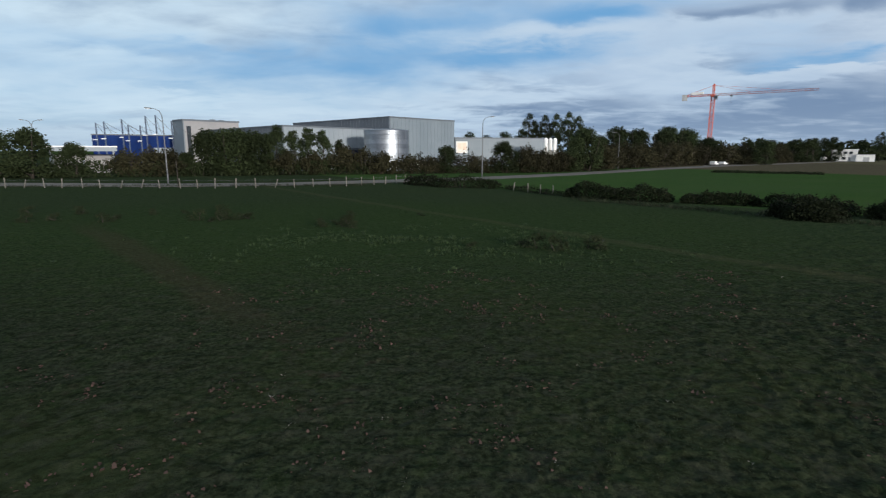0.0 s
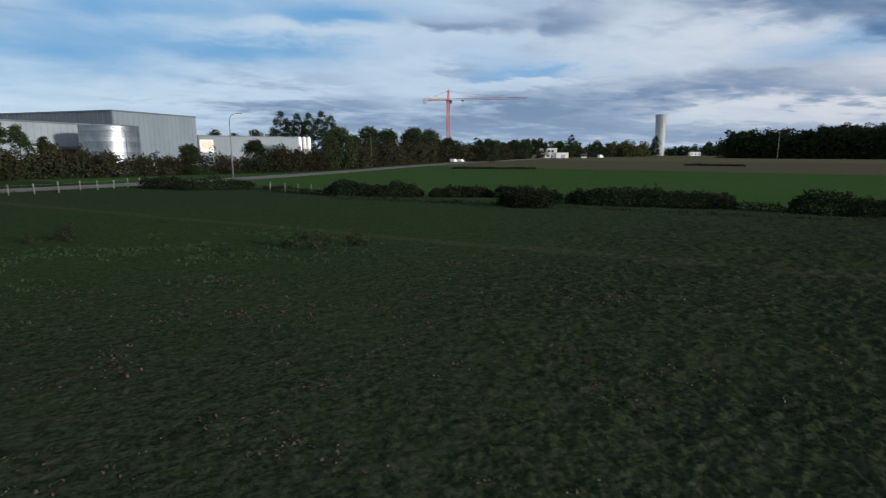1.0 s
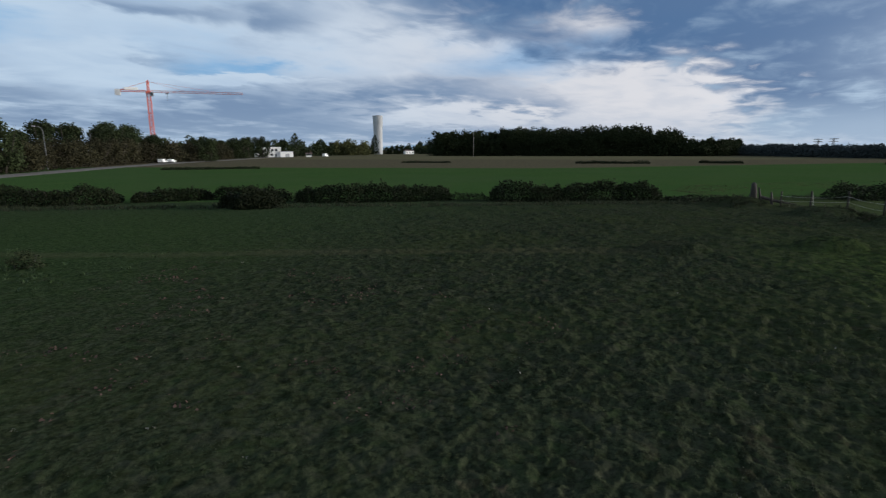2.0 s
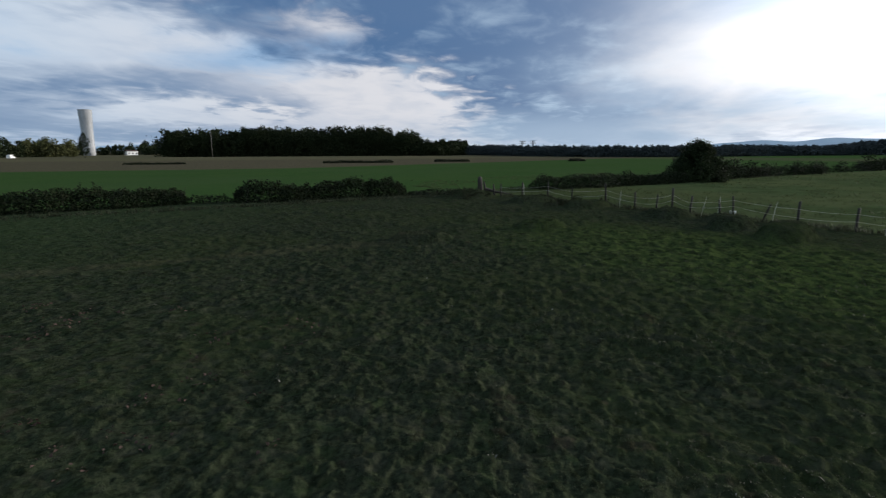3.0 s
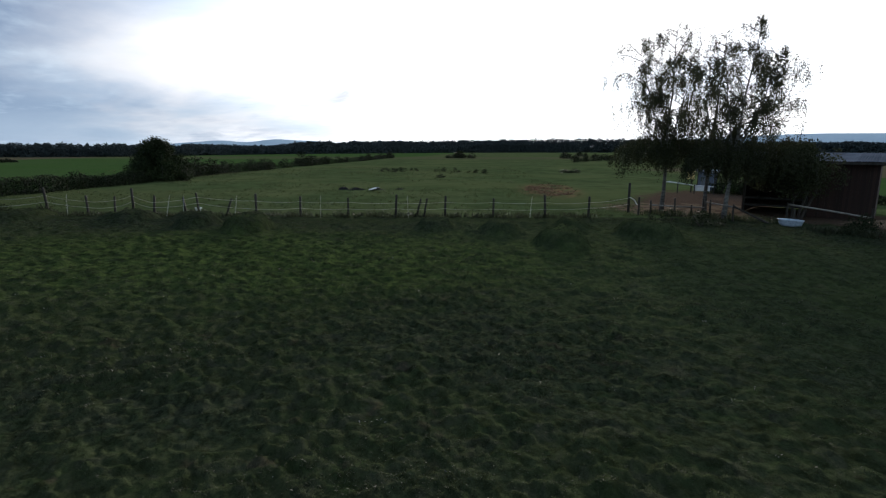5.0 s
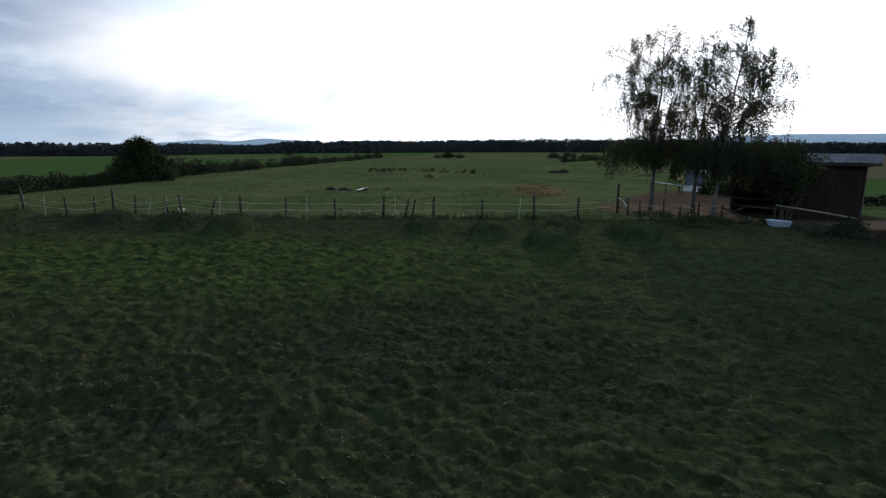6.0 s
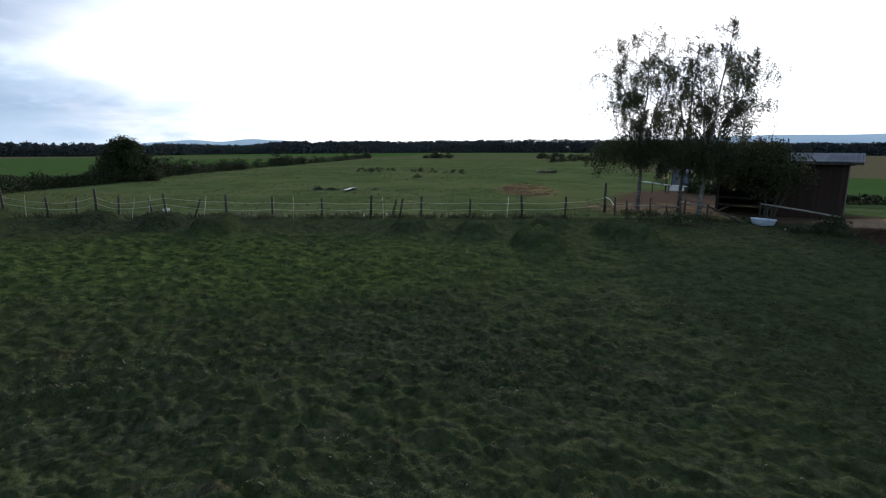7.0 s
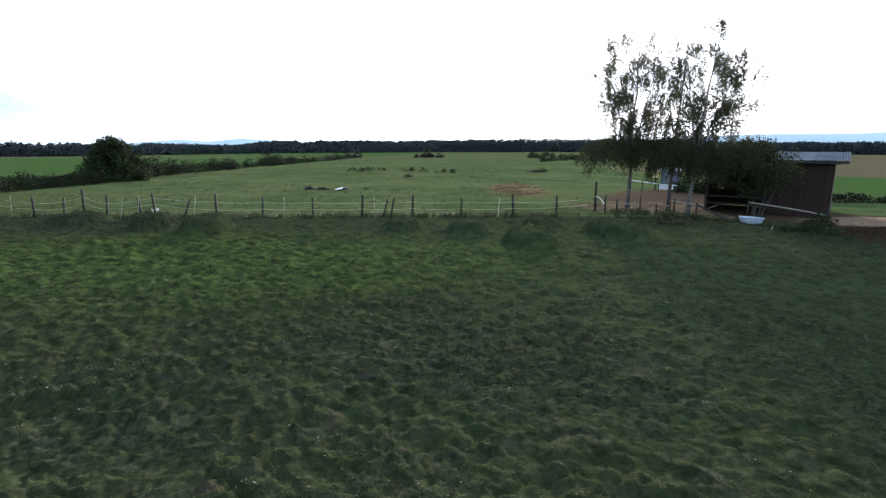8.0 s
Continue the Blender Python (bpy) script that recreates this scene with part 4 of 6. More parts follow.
            strand(Vector((cx + rr * math.cos(w), cy + rr * math.sin(w), top)), min(drop, top - 1.9), 0.10, few, lows, 46)
    c = np.vstack(lows)
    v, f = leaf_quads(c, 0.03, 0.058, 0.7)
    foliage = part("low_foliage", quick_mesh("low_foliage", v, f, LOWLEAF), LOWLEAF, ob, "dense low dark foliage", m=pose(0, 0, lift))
    tagged(part("twigs", few, BARK, foliage), kind="stuff")
    return ob


# towards the viewer's right from the meadow the row runs along (-0.74, -0.67)
birch(16.7, -38.1, [(-0.2, -0.2, 13.2, 0), (1.7, 1.5, 11.8, 3.4), (-1.2, -1.0, 10.8, 4.2)], 32, 3.3, 48,
      "tall slender birch with white bark and thin hanging leaves", [(1.1, 0.9, 2.4, 380), (-0.7, -0.6, 2.2, 330)], 2.9, 0.55)
birch(14.5, -40.3, [(-0.3, -0.3, 12.6, 0), (0.6, 0.5, 10.2, 4.0)], 20, 2.0, 40,
      "slim birch standing between two others by the paddock", [(0.0, 0.0, 2.0, 260)], 3.3, 0.5)
birch(11.9, -36.5, [(-0.9, -0.8, 12.6, 0), (0.7, 0.6, 10.8, 3.2), (-2.0, -1.8, 10.4, 4.6)], 34, 2.8, 50,
      "densest tall birch with drooping dark foliage by the shed", [(0.4, 0.2, 2.3, 430), (-1.9, -1.7, 2.7, 560)], 2.7, 0.35,
      extra=[((-0.8, -0.7, 8.6), (-0.74, -0.67), 3.3, 0.7), ((-0.9, -0.8, 8.0), (-0.74, -0.67), 2.9, 0.9), ((-0.7, -0.6, 7.2), (-0.74, -0.67), 2.8, 0.5), ((-1.5, -1.3, 6.6), (-0.74, -0.67), 2.5, 0.6), ((-1.2, -1.1, 5.7), (-0.74, -0.67), 2.6, 0.5)])


def bramble(points, width, height, leaves, label, material=None, leaf=0.10, name="bramble_hedge"):
    """A lumpy hedge along a line of points: a woody core of canes and a skin of leaves."""
    ob = thing(name, (points[0][0], points[0][1], 0), label, "hedge")
    o = Vector((points[0][0], points[0][1], 0))
    pts = np.array(points, float)
    seg = np.hypot(*np.diff(pts[:, :2], axis=0).T)
    cum = np.concatenate([[0], np.cumsum(seg)])
    L = cum[-1]
    u = rng.uniform(0, L, leaves)
    px, py = np.interp(u, cum, pts[:, 0]), np.interp(u, cum, pts[:, 1])
    end = np.clip(np.minimum(u, L - u) / (0.6 * height + 0.2), 0.0, 1.0) ** 0.5
    lump = (0.56 + 0.45 * value_noise(u * 0.5 + pts[0, 0], u * 0 + 3.0) + 0.30 * value_noise(u * 1.7, u * 0 + pts[0, 1])) * (0.35 + 0.65 * end)
    lump = lump * np.where(value_noise(u * 3.1 + 9, u * 0 + pts[0, 0]) > 0.82, 1.25, 1.0)
    w = rng.uniform(-1, 1, leaves)
    zz = height * lump * np.clip(1 - np.abs(w) ** 2.6, 0, 1) ** 0.5 * np.where(rng.uniform(0, 1, leaves) < 0.45, rng.uniform(0.02, 0.8, leaves), rng.uniform(0.4, 1.12, leaves) ** 0.5)
    d = pts[-1, :2] - pts[0, :2]
    nx, ny = -d[1] / np.hypot(*d), d[0] / np.hypot(*d)
    off = w * width * 0.5 * (0.75 + 0.5 * value_noise(u * 0.8 + 40, u * 0))
    c = np.stack([px + nx * off - o.x, py + ny * off - o.y, np.maximum(zz, 0.08)], 1)
    v, f = leaf_quads(c, 0.07, leaf, 0.2)
    part("foliage", quick_mesh("foliage", v, f, material or BRAMBLE), material or BRAMBLE, ob)
    # canes
    t = Shape()
    for _ in range(int(L * 4) + 6):
        s = rng.uniform(0, L)
        bx, by = float(np.interp(s, cum, pts[:, 0])) - o.x, float(np.interp(s, cum, pts[:, 1])) - o.y
        k = rng.uniform(-0.4, 0.4) * width
        h = height * rng.uniform(0.6, 1.12)
        e = rng.normal(0, 0.5, 2)
        t.tube([(bx + nx * k, by + ny * k, -0.05), (bx + nx * k + e[0] * 0.3, by + ny * k + e[1] * 0.3, h * 0.8), (bx + nx * k + e[0], by + ny * k + e[1], h * rng.uniform(0.8, 1.0))], [0.02, 0.014, 0.005], 4, False)
    tagged(part("cane_work", t, BARK, ob), kind="stuff")
    return ob


for pts, wd, ht, nl, lab in (
        ([(-8.0, 82.4), (-1.9, 75.4), (5.4, 73.2)], 2.4, 1.55, 9000, "dark bramble thicket at the meadow edge by the road"),
        ([(11.6, 60.0), (16.3, 55.4), (20.8, 53.4)], 2.2, 1.5, 9000, "dense clipped-looking bramble block in the field margin"),
        ([(21.4, 52.8), (24.6, 51.3), (27.6, 49.6)], 2.0, 1.15, 5000, "low straggling bramble row beside the green field"),
        ([(24.2, 42.2), (24.6, 39.2), (26.4, 37.9)], 2.8, 1.45, 6500, "rounded dark bramble clump standing out from the row"),
        ([(27.8, 49.4), (29.9, 44.6), (30.4, 41.4)], 2.0, 1.25, 4500, "low uneven bramble row on the bank"),
        ([(30.4, 40.6), (33.1, 36.7), (36.6, 33.4), (40.6, 30.2)], 2.2, 1.5, 12000, "long dark bramble row between meadow and crop field"),
        ([(41.7, 26.3), (44.2, 22.3), (48.1, 18.6), (51.6, 13.4)], 2.3, 1.6, 14000, "solid dark hedge block with a flat top"),
        ([(61.6, 0.3), (65.6, -6.0), (74.4, -16.2), (78.4, -20.6)], 2.8, 1.5, 15000, "long low hedge leading to the tall bush"),
        ([(83.5, -26.0), (91, -31.0), (101, -42.6), (112, -55)], 3.0, 1.8, 11000, "straggling hedge running on past the tall bush"),
        ([(122, -66), (131, -76), (141, -88)], 3.2, 1.9, 7000, "dark hedge piece along the pasture"),
        ([(150, -98), (168, -119), (190, -142), (213, -168)], 3.6, 1.5, 8000, "low far hedge at the pasture edge")):
    bramble(pts, wd, ht, nl, lab)

for pts, ht, nl in (([(174, 71), (180, 60), (184, 49)], 1.1, 2600), ([(201, 37), (204, 24)], 1.1, 1800), ([(213, -14), (215, -20)], 1.2, 900), ([(64, 132), (73, 127), (84, 121)], 0.7, 1800), ([(150, 128), (158, 112)], 0.8, 1500)):
    bramble(pts, 4.0, ht * 0.7, nl, "low dark weed strip between the fields", leaf=0.22, name="weed_strip")

bramble([(8.0, -55.0), (6.2, -56.4), (4.2, -57.8)], 1.6, 0.62, 2000, "low dark hedge behind the field shelter", leaf=0.09)

# thin weeds linking the hedge pieces
bramble([(6.2, 72.4), (9.0, 66.0), (11.4, 60.6)], 1.2, 0.6, 1800, "thin low weeds between hedge pieces", leaf=0.08)
bramble([(40.4, 30.0), (41.8, 26.6)], 1.2, 0.6, 900, "thin low weeds in a hedge gap", leaf=0.08)
bramble([(51.5, 13), (52.6, 9), (53.4, 6)], 1.4, 0.55, 1800, "thin low weeds between hedge and stump", leaf=0.08)

bush = make_tree("field_bush", 6.4, 2.2, 2.8, 8000, 0.14, LEAF, "tall rounded hawthorn bush in the hedge line", shape=1.0, clumps=40, fill=0.34, stems=3, category="bush")
bush.matrix_basis = at_scale(80.3, -22.6, 0.98, 20, 0.0, 0.85)
bush2 = make_tree("field_bush", 3.3, 2.3, 0.2, 5600, 0.13, LEAF, "broad lower bush against the taller one", shape=0.1, clumps=30, fill=0.34, stems=3, category="bush")
plant_out(bush2, [(80.7, -20.9, 0.95, 1.0), (79.5, -25.0, 0.95, 1.0), (79.7, -22.9, 1.05, 1.15)], "bushes in the hedge line")

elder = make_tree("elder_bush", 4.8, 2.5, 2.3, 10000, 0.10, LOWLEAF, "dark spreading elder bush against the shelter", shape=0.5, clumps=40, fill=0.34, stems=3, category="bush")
plant_out(elder, [(8.7, -39.2, 0.85, 1.06)], "")
shrub = make_tree("shrub", 2.0, 1.5, 0.1, 1100, 0.12, BRAMBLE, "dark rounded shrub in the pasture hedge line", shape=0.1, clumps=18, fill=0.4, stems=3, category="shrub")
row = [(90.0, -31.0, 1.25, 1.1), (94.0, -35.0, 1.2, 0.95), (99.5, -39.5, 0.95, 1.0), (105, -47, 1.1, 0.95), (108, -51.5, 1.3, 0.8), (113.5, -55, 1.0, 0.9), (118, -61, 1.2, 0.75),
       (127, -71, 1.7, 0.85), (131, -76, 1.5, 0.8), (137, -84, 1.2, 0.8), (146, -94, 1.3, 0.7), (152, -101, 1.0, 0.8), (165, -116, 1.1, 0.8), (178, -129, 1.4, 0.8), (196, -148, 1.5, 0.75), (208, -163, 1.6, 0.8), (214, -168, 1.5, 0.9),
       (194, -198, 2.0, 0.7), (199, -203, 2.2, 0.75), (205, -207, 1.8, 0.7), (180, -288, 2.2, 0.7), (187, -284, 1.8, 0.8), (172, -282, 1.5, 0.7), (160, -272, 1.3, 0.7), (150, -262, 1.3, 0.6),
       (19.5, -58.0, 0.85, 1.0), (18.0, -58.9, 0.95, 0.95), (16.4, -57.4, 1.0, 0.9), (14.6, -56.4, 0.9, 1.0), (17.2, -60.0, 1.0, 1.0), (187, -191, 2.0, 0.6), (183, -195, 1.8, 0.6), (191, -187, 1.4, 0.6), (152, -229, 1.6, 0.7), (149, -231, 1.4, 0.7), (104, -165, 1.5, 0.8), (107, -176, 1.3, 0.8), (110, -188, 1.6, 0.7), (114, -203, 1.5, 0.8), (117, -212, 1.3, 0.7), (57, -90, 0.9, 0.4), (58.5, -89, 0.8, 0.35), (61, -58, 0.5, 0.5)]
plant_out(shrub, row, "scattered shrubs in the fields")

weed = make_tree("weed_clump", 0.9, 0.8, 0.05, 420, 0.07, RANK, "loose clump of tall field weeds", shape=0.1, clumps=12, fill=0.35, stems=2, category="weeds")
spots = []
for cx, cy, n, sp in ((75, -74, 16, 5.5), (83, -66, 6, 2.0), (-18, 40, 9, 5.0), (-9.5, 36.2, 8, 2.2), (-32, 40, 7, 5), (-19, 38, 3, 0.8), (50.4, 6, 9, 1.8), (44, -2, 7, 1.6), (3, 27, 6, 2.6), (12, -33, 5, 1.8)):
    for _ in range(n):
        spots.append((cx + rng.normal(0, sp), cy + rng.normal(0, sp * 0.5), rng.uniform(0.5, 1.0), rng.uniform(0.5, 0.9)))
plant_out(weed, spots, "weed clumps in the pasture")


# ---- far woods, each one mass of crowns ----
def woods(name, spots, per, leaf, label, material=None):
    """spots: arrays of x, y, height, radius."""
    vs, n0 = [], 0
    for x, y, h, r in spots:
        p, _ = crown_centres(per, h, r, h * 0.04, 0.35, 12, 0.42)
        vs.append(p + [x, y, 0])
        # undergrowth and dim inner foliage
        k = per // 2
        q = np.stack([rng.normal(0, r * 0.6, k), rng.normal(0, r * 0.6, k), rng.uniform(0.02, 0.8, k) * h], 1)
        vs.append(q + [x, y, 0])
    c = np.vstack(vs)
    v, f = leaf_quads(c, 0.1, leaf)
    return tagged(new(name, quick_mesh(name, v, f, material or WOODLEAF)), label, "woods", kind="stuff")


def line_of_trees(points, step, h_lo, h_hi, rows, gap, ratio=0.3):
    out = []
    pts = np.array(points, float)
    seg = np.hypot(*np.diff(pts, axis=0).T)
    cum = np.concatenate([[0], np.cumsum(seg)])
    for k in range(rows):
        s = 0.0
        while s < cum[-1]:
            x, y = np.interp(s, cum, pts[:, 0]), np.interp(s, cum, pts[:, 1])
            d = math.hypot(x, y)
            x, y = x * (1 + gap * k / d), y * (1 + gap * k / d)
            h = rng.uniform(h_lo, h_hi) * (1 + 0.04 * k)
            out.append((x + rng.normal(0, 1.0), y + rng.normal(0, 1.0), h, h * ratio * rng.uniform(0.85, 1.2)))
            s += step * rng.uniform(0.7, 1.3)
    return out


wood = line_of_trees([(318, 236), (332, 214), (345, 195)], 3.4, 12.5, 16.5, 4, 6.0, 0.32)
wood += line_of_trees([(345, 195), (360, 165), (372, 140)], 3.4, 15.5, 18.5, 4, 6.0, 0.30)
wood += line_of_trees([(372, 140), (388, 104)], 3.4, 16.5, 19.5, 4, 6.0, 0.30)
wood += line_of_trees([(388, 102), (391, 84)], 3.2, 13.5, 17.0, 4, 6.0, 0.32)
wood += line_of_trees([(391, 84), (396, 70), (420, 62), (470, 58)], 3.2, 7.0, 11.0, 3, 6.0, 0.40)
woods("wood", wood, 430, 0.78, "dark dense deciduous wood standing in the fields")
# forest edge: x, y, height
EDGE = [(480, 75, 8.0), (405, 25, 8.0), (368, 0, 7.4), (332, -35, 6.6), (326, -70, 6.8), (345, -110, 7.3), (385, -155, 7.4), (412, -205, 7.0), (434, -238, 10.3), (444, -285, 11.5),
        (450, -340, 12.5), (484, -440, 14.0), (500, -520, 16.5), (480, -650, 20.0), (430, -740, 21.8), (330, -770, 20.0), (220, -740, 15.0), (100, -700, 13.0), (-60, -690, 12.5), (-170, -680, 12.0)]


def forest_edge():
    e = np.array(EDGE, float)
    cum = np.concatenate([[0], np.cumsum(np.hypot(*np.diff(e[:, :2], axis=0).T))])
    out = []
    for k in range(3):
        s = 0.0
        while s < cum[-1]:
            x, y, h = (float(np.interp(s, cum, e[:, i])) for i in range(3))
            d = math.hypot(x, y)
            g = 1 + 6.0 * k / d
            hh = h * rng.uniform(0.80, 0.94)
            out.append((x * g + rng.normal(0, 0.8), y * g + rng.normal(0, 0.8), hh, max(hh * 0.42, 2.6)))
            s += max(2.6, h * 0.36) * rng.uniform(0.8, 1.2)
    return out


edge_trees = forest_edge()
ring = [t for t in edge_trees if t[2] < 8.6]
far_ring = [t for t in edge_trees if t[2] >= 8.6]
far_ring += line_of_trees([(600, 215), (570, 300), (500, 400)], 6.0, 9.0, 13.0, 2, 10.0, 0.4)
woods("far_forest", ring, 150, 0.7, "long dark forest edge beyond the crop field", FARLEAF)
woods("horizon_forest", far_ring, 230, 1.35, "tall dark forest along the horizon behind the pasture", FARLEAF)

pastel = line_of_trees([(311, 332), (326, 316)], 7.0, 10.0, 12.5, 2, 8.0, 0.48)
village = line_of_trees([(110, 250), (150, 262), (190, 290), (240, 312), (290, 325), (330, 345), (372, 385), (400, 400), (440, 350), (480, 300)], 9.0, 6.5, 11.0, 3, 12.0, 0.36)
woods("village_trees", village, 200, 0.8, "mixed dark trees round the village")
woods("willow_group", pastel, 330, 0.8, "rounded yellow-green trees near the water tower", WILLOW)

# ---- single trees along the road ----
for pts, wd, ht, nl, mt, lab in (
        ([(-125, 100), (-95, 99), (-70, 102), (-58, 107), (-44, 113), (-28, 117), (-19, 119)], 5.0, 3.0, 17000, LEAF, "tall dense unclipped hedge behind the road"),
        ([(-20, 119), (-8, 122), (4, 125), (18, 130), (30, 137), (40, 146)], 4.0, 3.6, 11000, AUTUMN, "browning hedge behind the road"),
        ([(39, 146), (52, 162), (70, 181), (90, 201), (112, 214), (140, 236), (160, 252)], 5.0, 6.2, 15000, AUTUMN, "tall browning hedge beside the far road")):
    bramble(pts, wd, ht, nl, lab, mt, 0.27, "roadside_hedge")
broad = make_tree("roadside_tree", 10.0, 4.4, 0.5, 6200, 0.29, LEAF, "bushy broadleaf tree behind the road", shape=0.15, clumps=40, fill=0.30, stems=2)
plant_out(broad, [(-78, 98, 0.86, 1.0), (-71.5, 100.0, 0.62, 1.0), (-84, 97, 0.84, 1.0), (-92, 99, 1.0, 1.0), (-50.5, 110.5, 0.88, 1.0), (-45, 112.5, 0.9, 1.0), (-54.5, 108.5, 0.45, 1.0), (-47.5, 112, 0.9, 1.0), (-42.0, 113.5, 0.86, 1.0), (12.0, 127, 0.70, 1.0),
                  (-1.6, 124, 0.60, 1.0), (34.5, 139, 0.92, 1.15), (31, 137, 0.75, 1.1), (86, 216, 1.25, 1.0), (94, 212, 1.05, 1.0), (101, 210, 1.0, 1.0), (62, 222, 1.1, 1.0), (69, 222, 1.42, 1.0), (77, 221, 1.34, 1.0), (91, 224, 1.45, 1.0), (99, 226, 1.38, 1.0), (122, 208, 0.9, 1.0), (-105, 100, 1.0, 1.0), (-120, 102, 1.0, 1.0)], "trees along the road")
brown_tree = make_tree("autumn_bush", 5.0, 3.4, 0.2, 2900, 0.235, AUTUMN, "browning leafy bush beside the road", shape=0.1, clumps=28, fill=0.34, stems=3, category="bush")
plant_out(brown_tree, [(-20, 119, 1.0, 1.0), (-15.5, 119, 0.9, 1.0), (-24.5, 117.5, 1.05, 1.1), (-10, 121, 0.75, 1.0), (5.2, 125, 0.8, 0.9), (18, 129, 1.15, 1.0), (22.5, 132, 1.0, 1.0), (27, 135, 1.0, 1.0),
                       (41, 147, 1.2, 1.0), (47, 158, 1.3, 1.0), (53, 163, 1.35, 1.0), (60, 169, 1.4, 1.0), (68, 178, 1.5, 1.0), (77, 188, 1.5, 1.0), (86, 198, 1.5, 1.05), (95, 204, 1.4, 1.0), (106, 208, 1.5, 1.0), (117, 213, 1.4, 1.0),
                       (128, 222, 1.4, 1.0), (140, 234, 1.5, 1.0), (150, 244, 1.5, 1.0), (-60, 106, 1.0, 1.0), (-64, 104, 0.95, 1.0), (-57, 107.5, 1.0, 1.0), (-36, 114.5, 0.95, 1.0), (-30.5, 116, 0.9, 1.0), (-5.5, 123, 0.8, 0.9)], "bushes along the road")
slim = make_tree("slim_roadside_tree", 10.0, 2.5, 1.2, 4200, 0.19, LEAF, "slim open-crowned young tree before the white hall", shape=0.35, clumps=44, fill=0.24, trunk=0.012)
plant_out(slim, [(-37.9, 114.5, 1.02, 1.0), (-34.5, 115.5, 0.92, 1.0), (-31.4, 116, 0.98, 1.0), (-28.4, 117, 0.93, 1.0), (-25.0, 118, 0.74, 1.0), (-40.5, 117, 0.85, 1.0)], "young trees before the hall")
poplar = make_tree("tall_poplar", 18.0, 3.9, 3.2, 5200, 0.25, LEAF, "tall clumpy poplar behind the low hall", shape=0.5, clumps=70, fill=0.20, trunk=0.010)
plant_out(poplar, [(34, 229, 1.12, 1.0), (40.5, 228, 1.08, 1.0), (45.0, 227, 1.1, 1.0), (50, 226, 1.14, 1.0), (54, 226, 1.0, 1.05), (37.5, 231, 0.92, 1.0), (215, 268, 0.8, 1.0), (280, 262, 0.8, 1.0)], "tall poplars")
dark = make_tree("dark_tree", 11.0, 5.0, 0.4, 3600, 0.30, WOODLEAF, "dark evergreen-looking tree near the village road", shape=0.2, clumps=30, fill=0.32)
plant_out(dark, [(9, 232, 1.1, 1.0), (16, 232, 1.0, 1.0), (24, 232, 1.12, 1.0), (30, 232, 1.0, 1.0), (-98, 215, 1.0, 1.0), (-112, 190, 0.9, 1.0), (150, 250, 0.88, 1.0), (168, 262, 0.92, 1.0), (182, 268, 1.0, 1.0), (197, 276, 1.05, 1.0), (222, 318, 1.1, 1.0), (244, 318, 1.0, 1.0),
                 (158, 256, 0.8, 1.0), (175, 262, 0.95, 1.0), (134, 240, 0.84, 1.0), (142, 246, 0.88, 1.0)], "dark background trees")

# ---- fences ----
def wood_post(height, radius, name="post"):
    s = Shape()
    s.tube([(0, 0, -0.25), (0.005, 0.004, height * 0.5), (-0.006, 0.0, height - 0.05), (-0.004, 0, height)], [radius, radius, radius * 0.95, radius * 0.7], 8)
    return s.mesh(name, OLDWOOD, True)


def sagging(points, radius, sag, sides=5):
    s = Shape()
    line = []
    for a, b in zip(points[:-1], points[1:]):
        a, b = Vector(a), Vector(b)
        for i in range(5):
            u = i / 5
            p = a.lerp(b, u)
            p.z -= sag * 4 * u * (1 - u)
            line.append(p)
    line.append(Vector(points[-1]))
    s.tube(line, radius, sides)
    return s


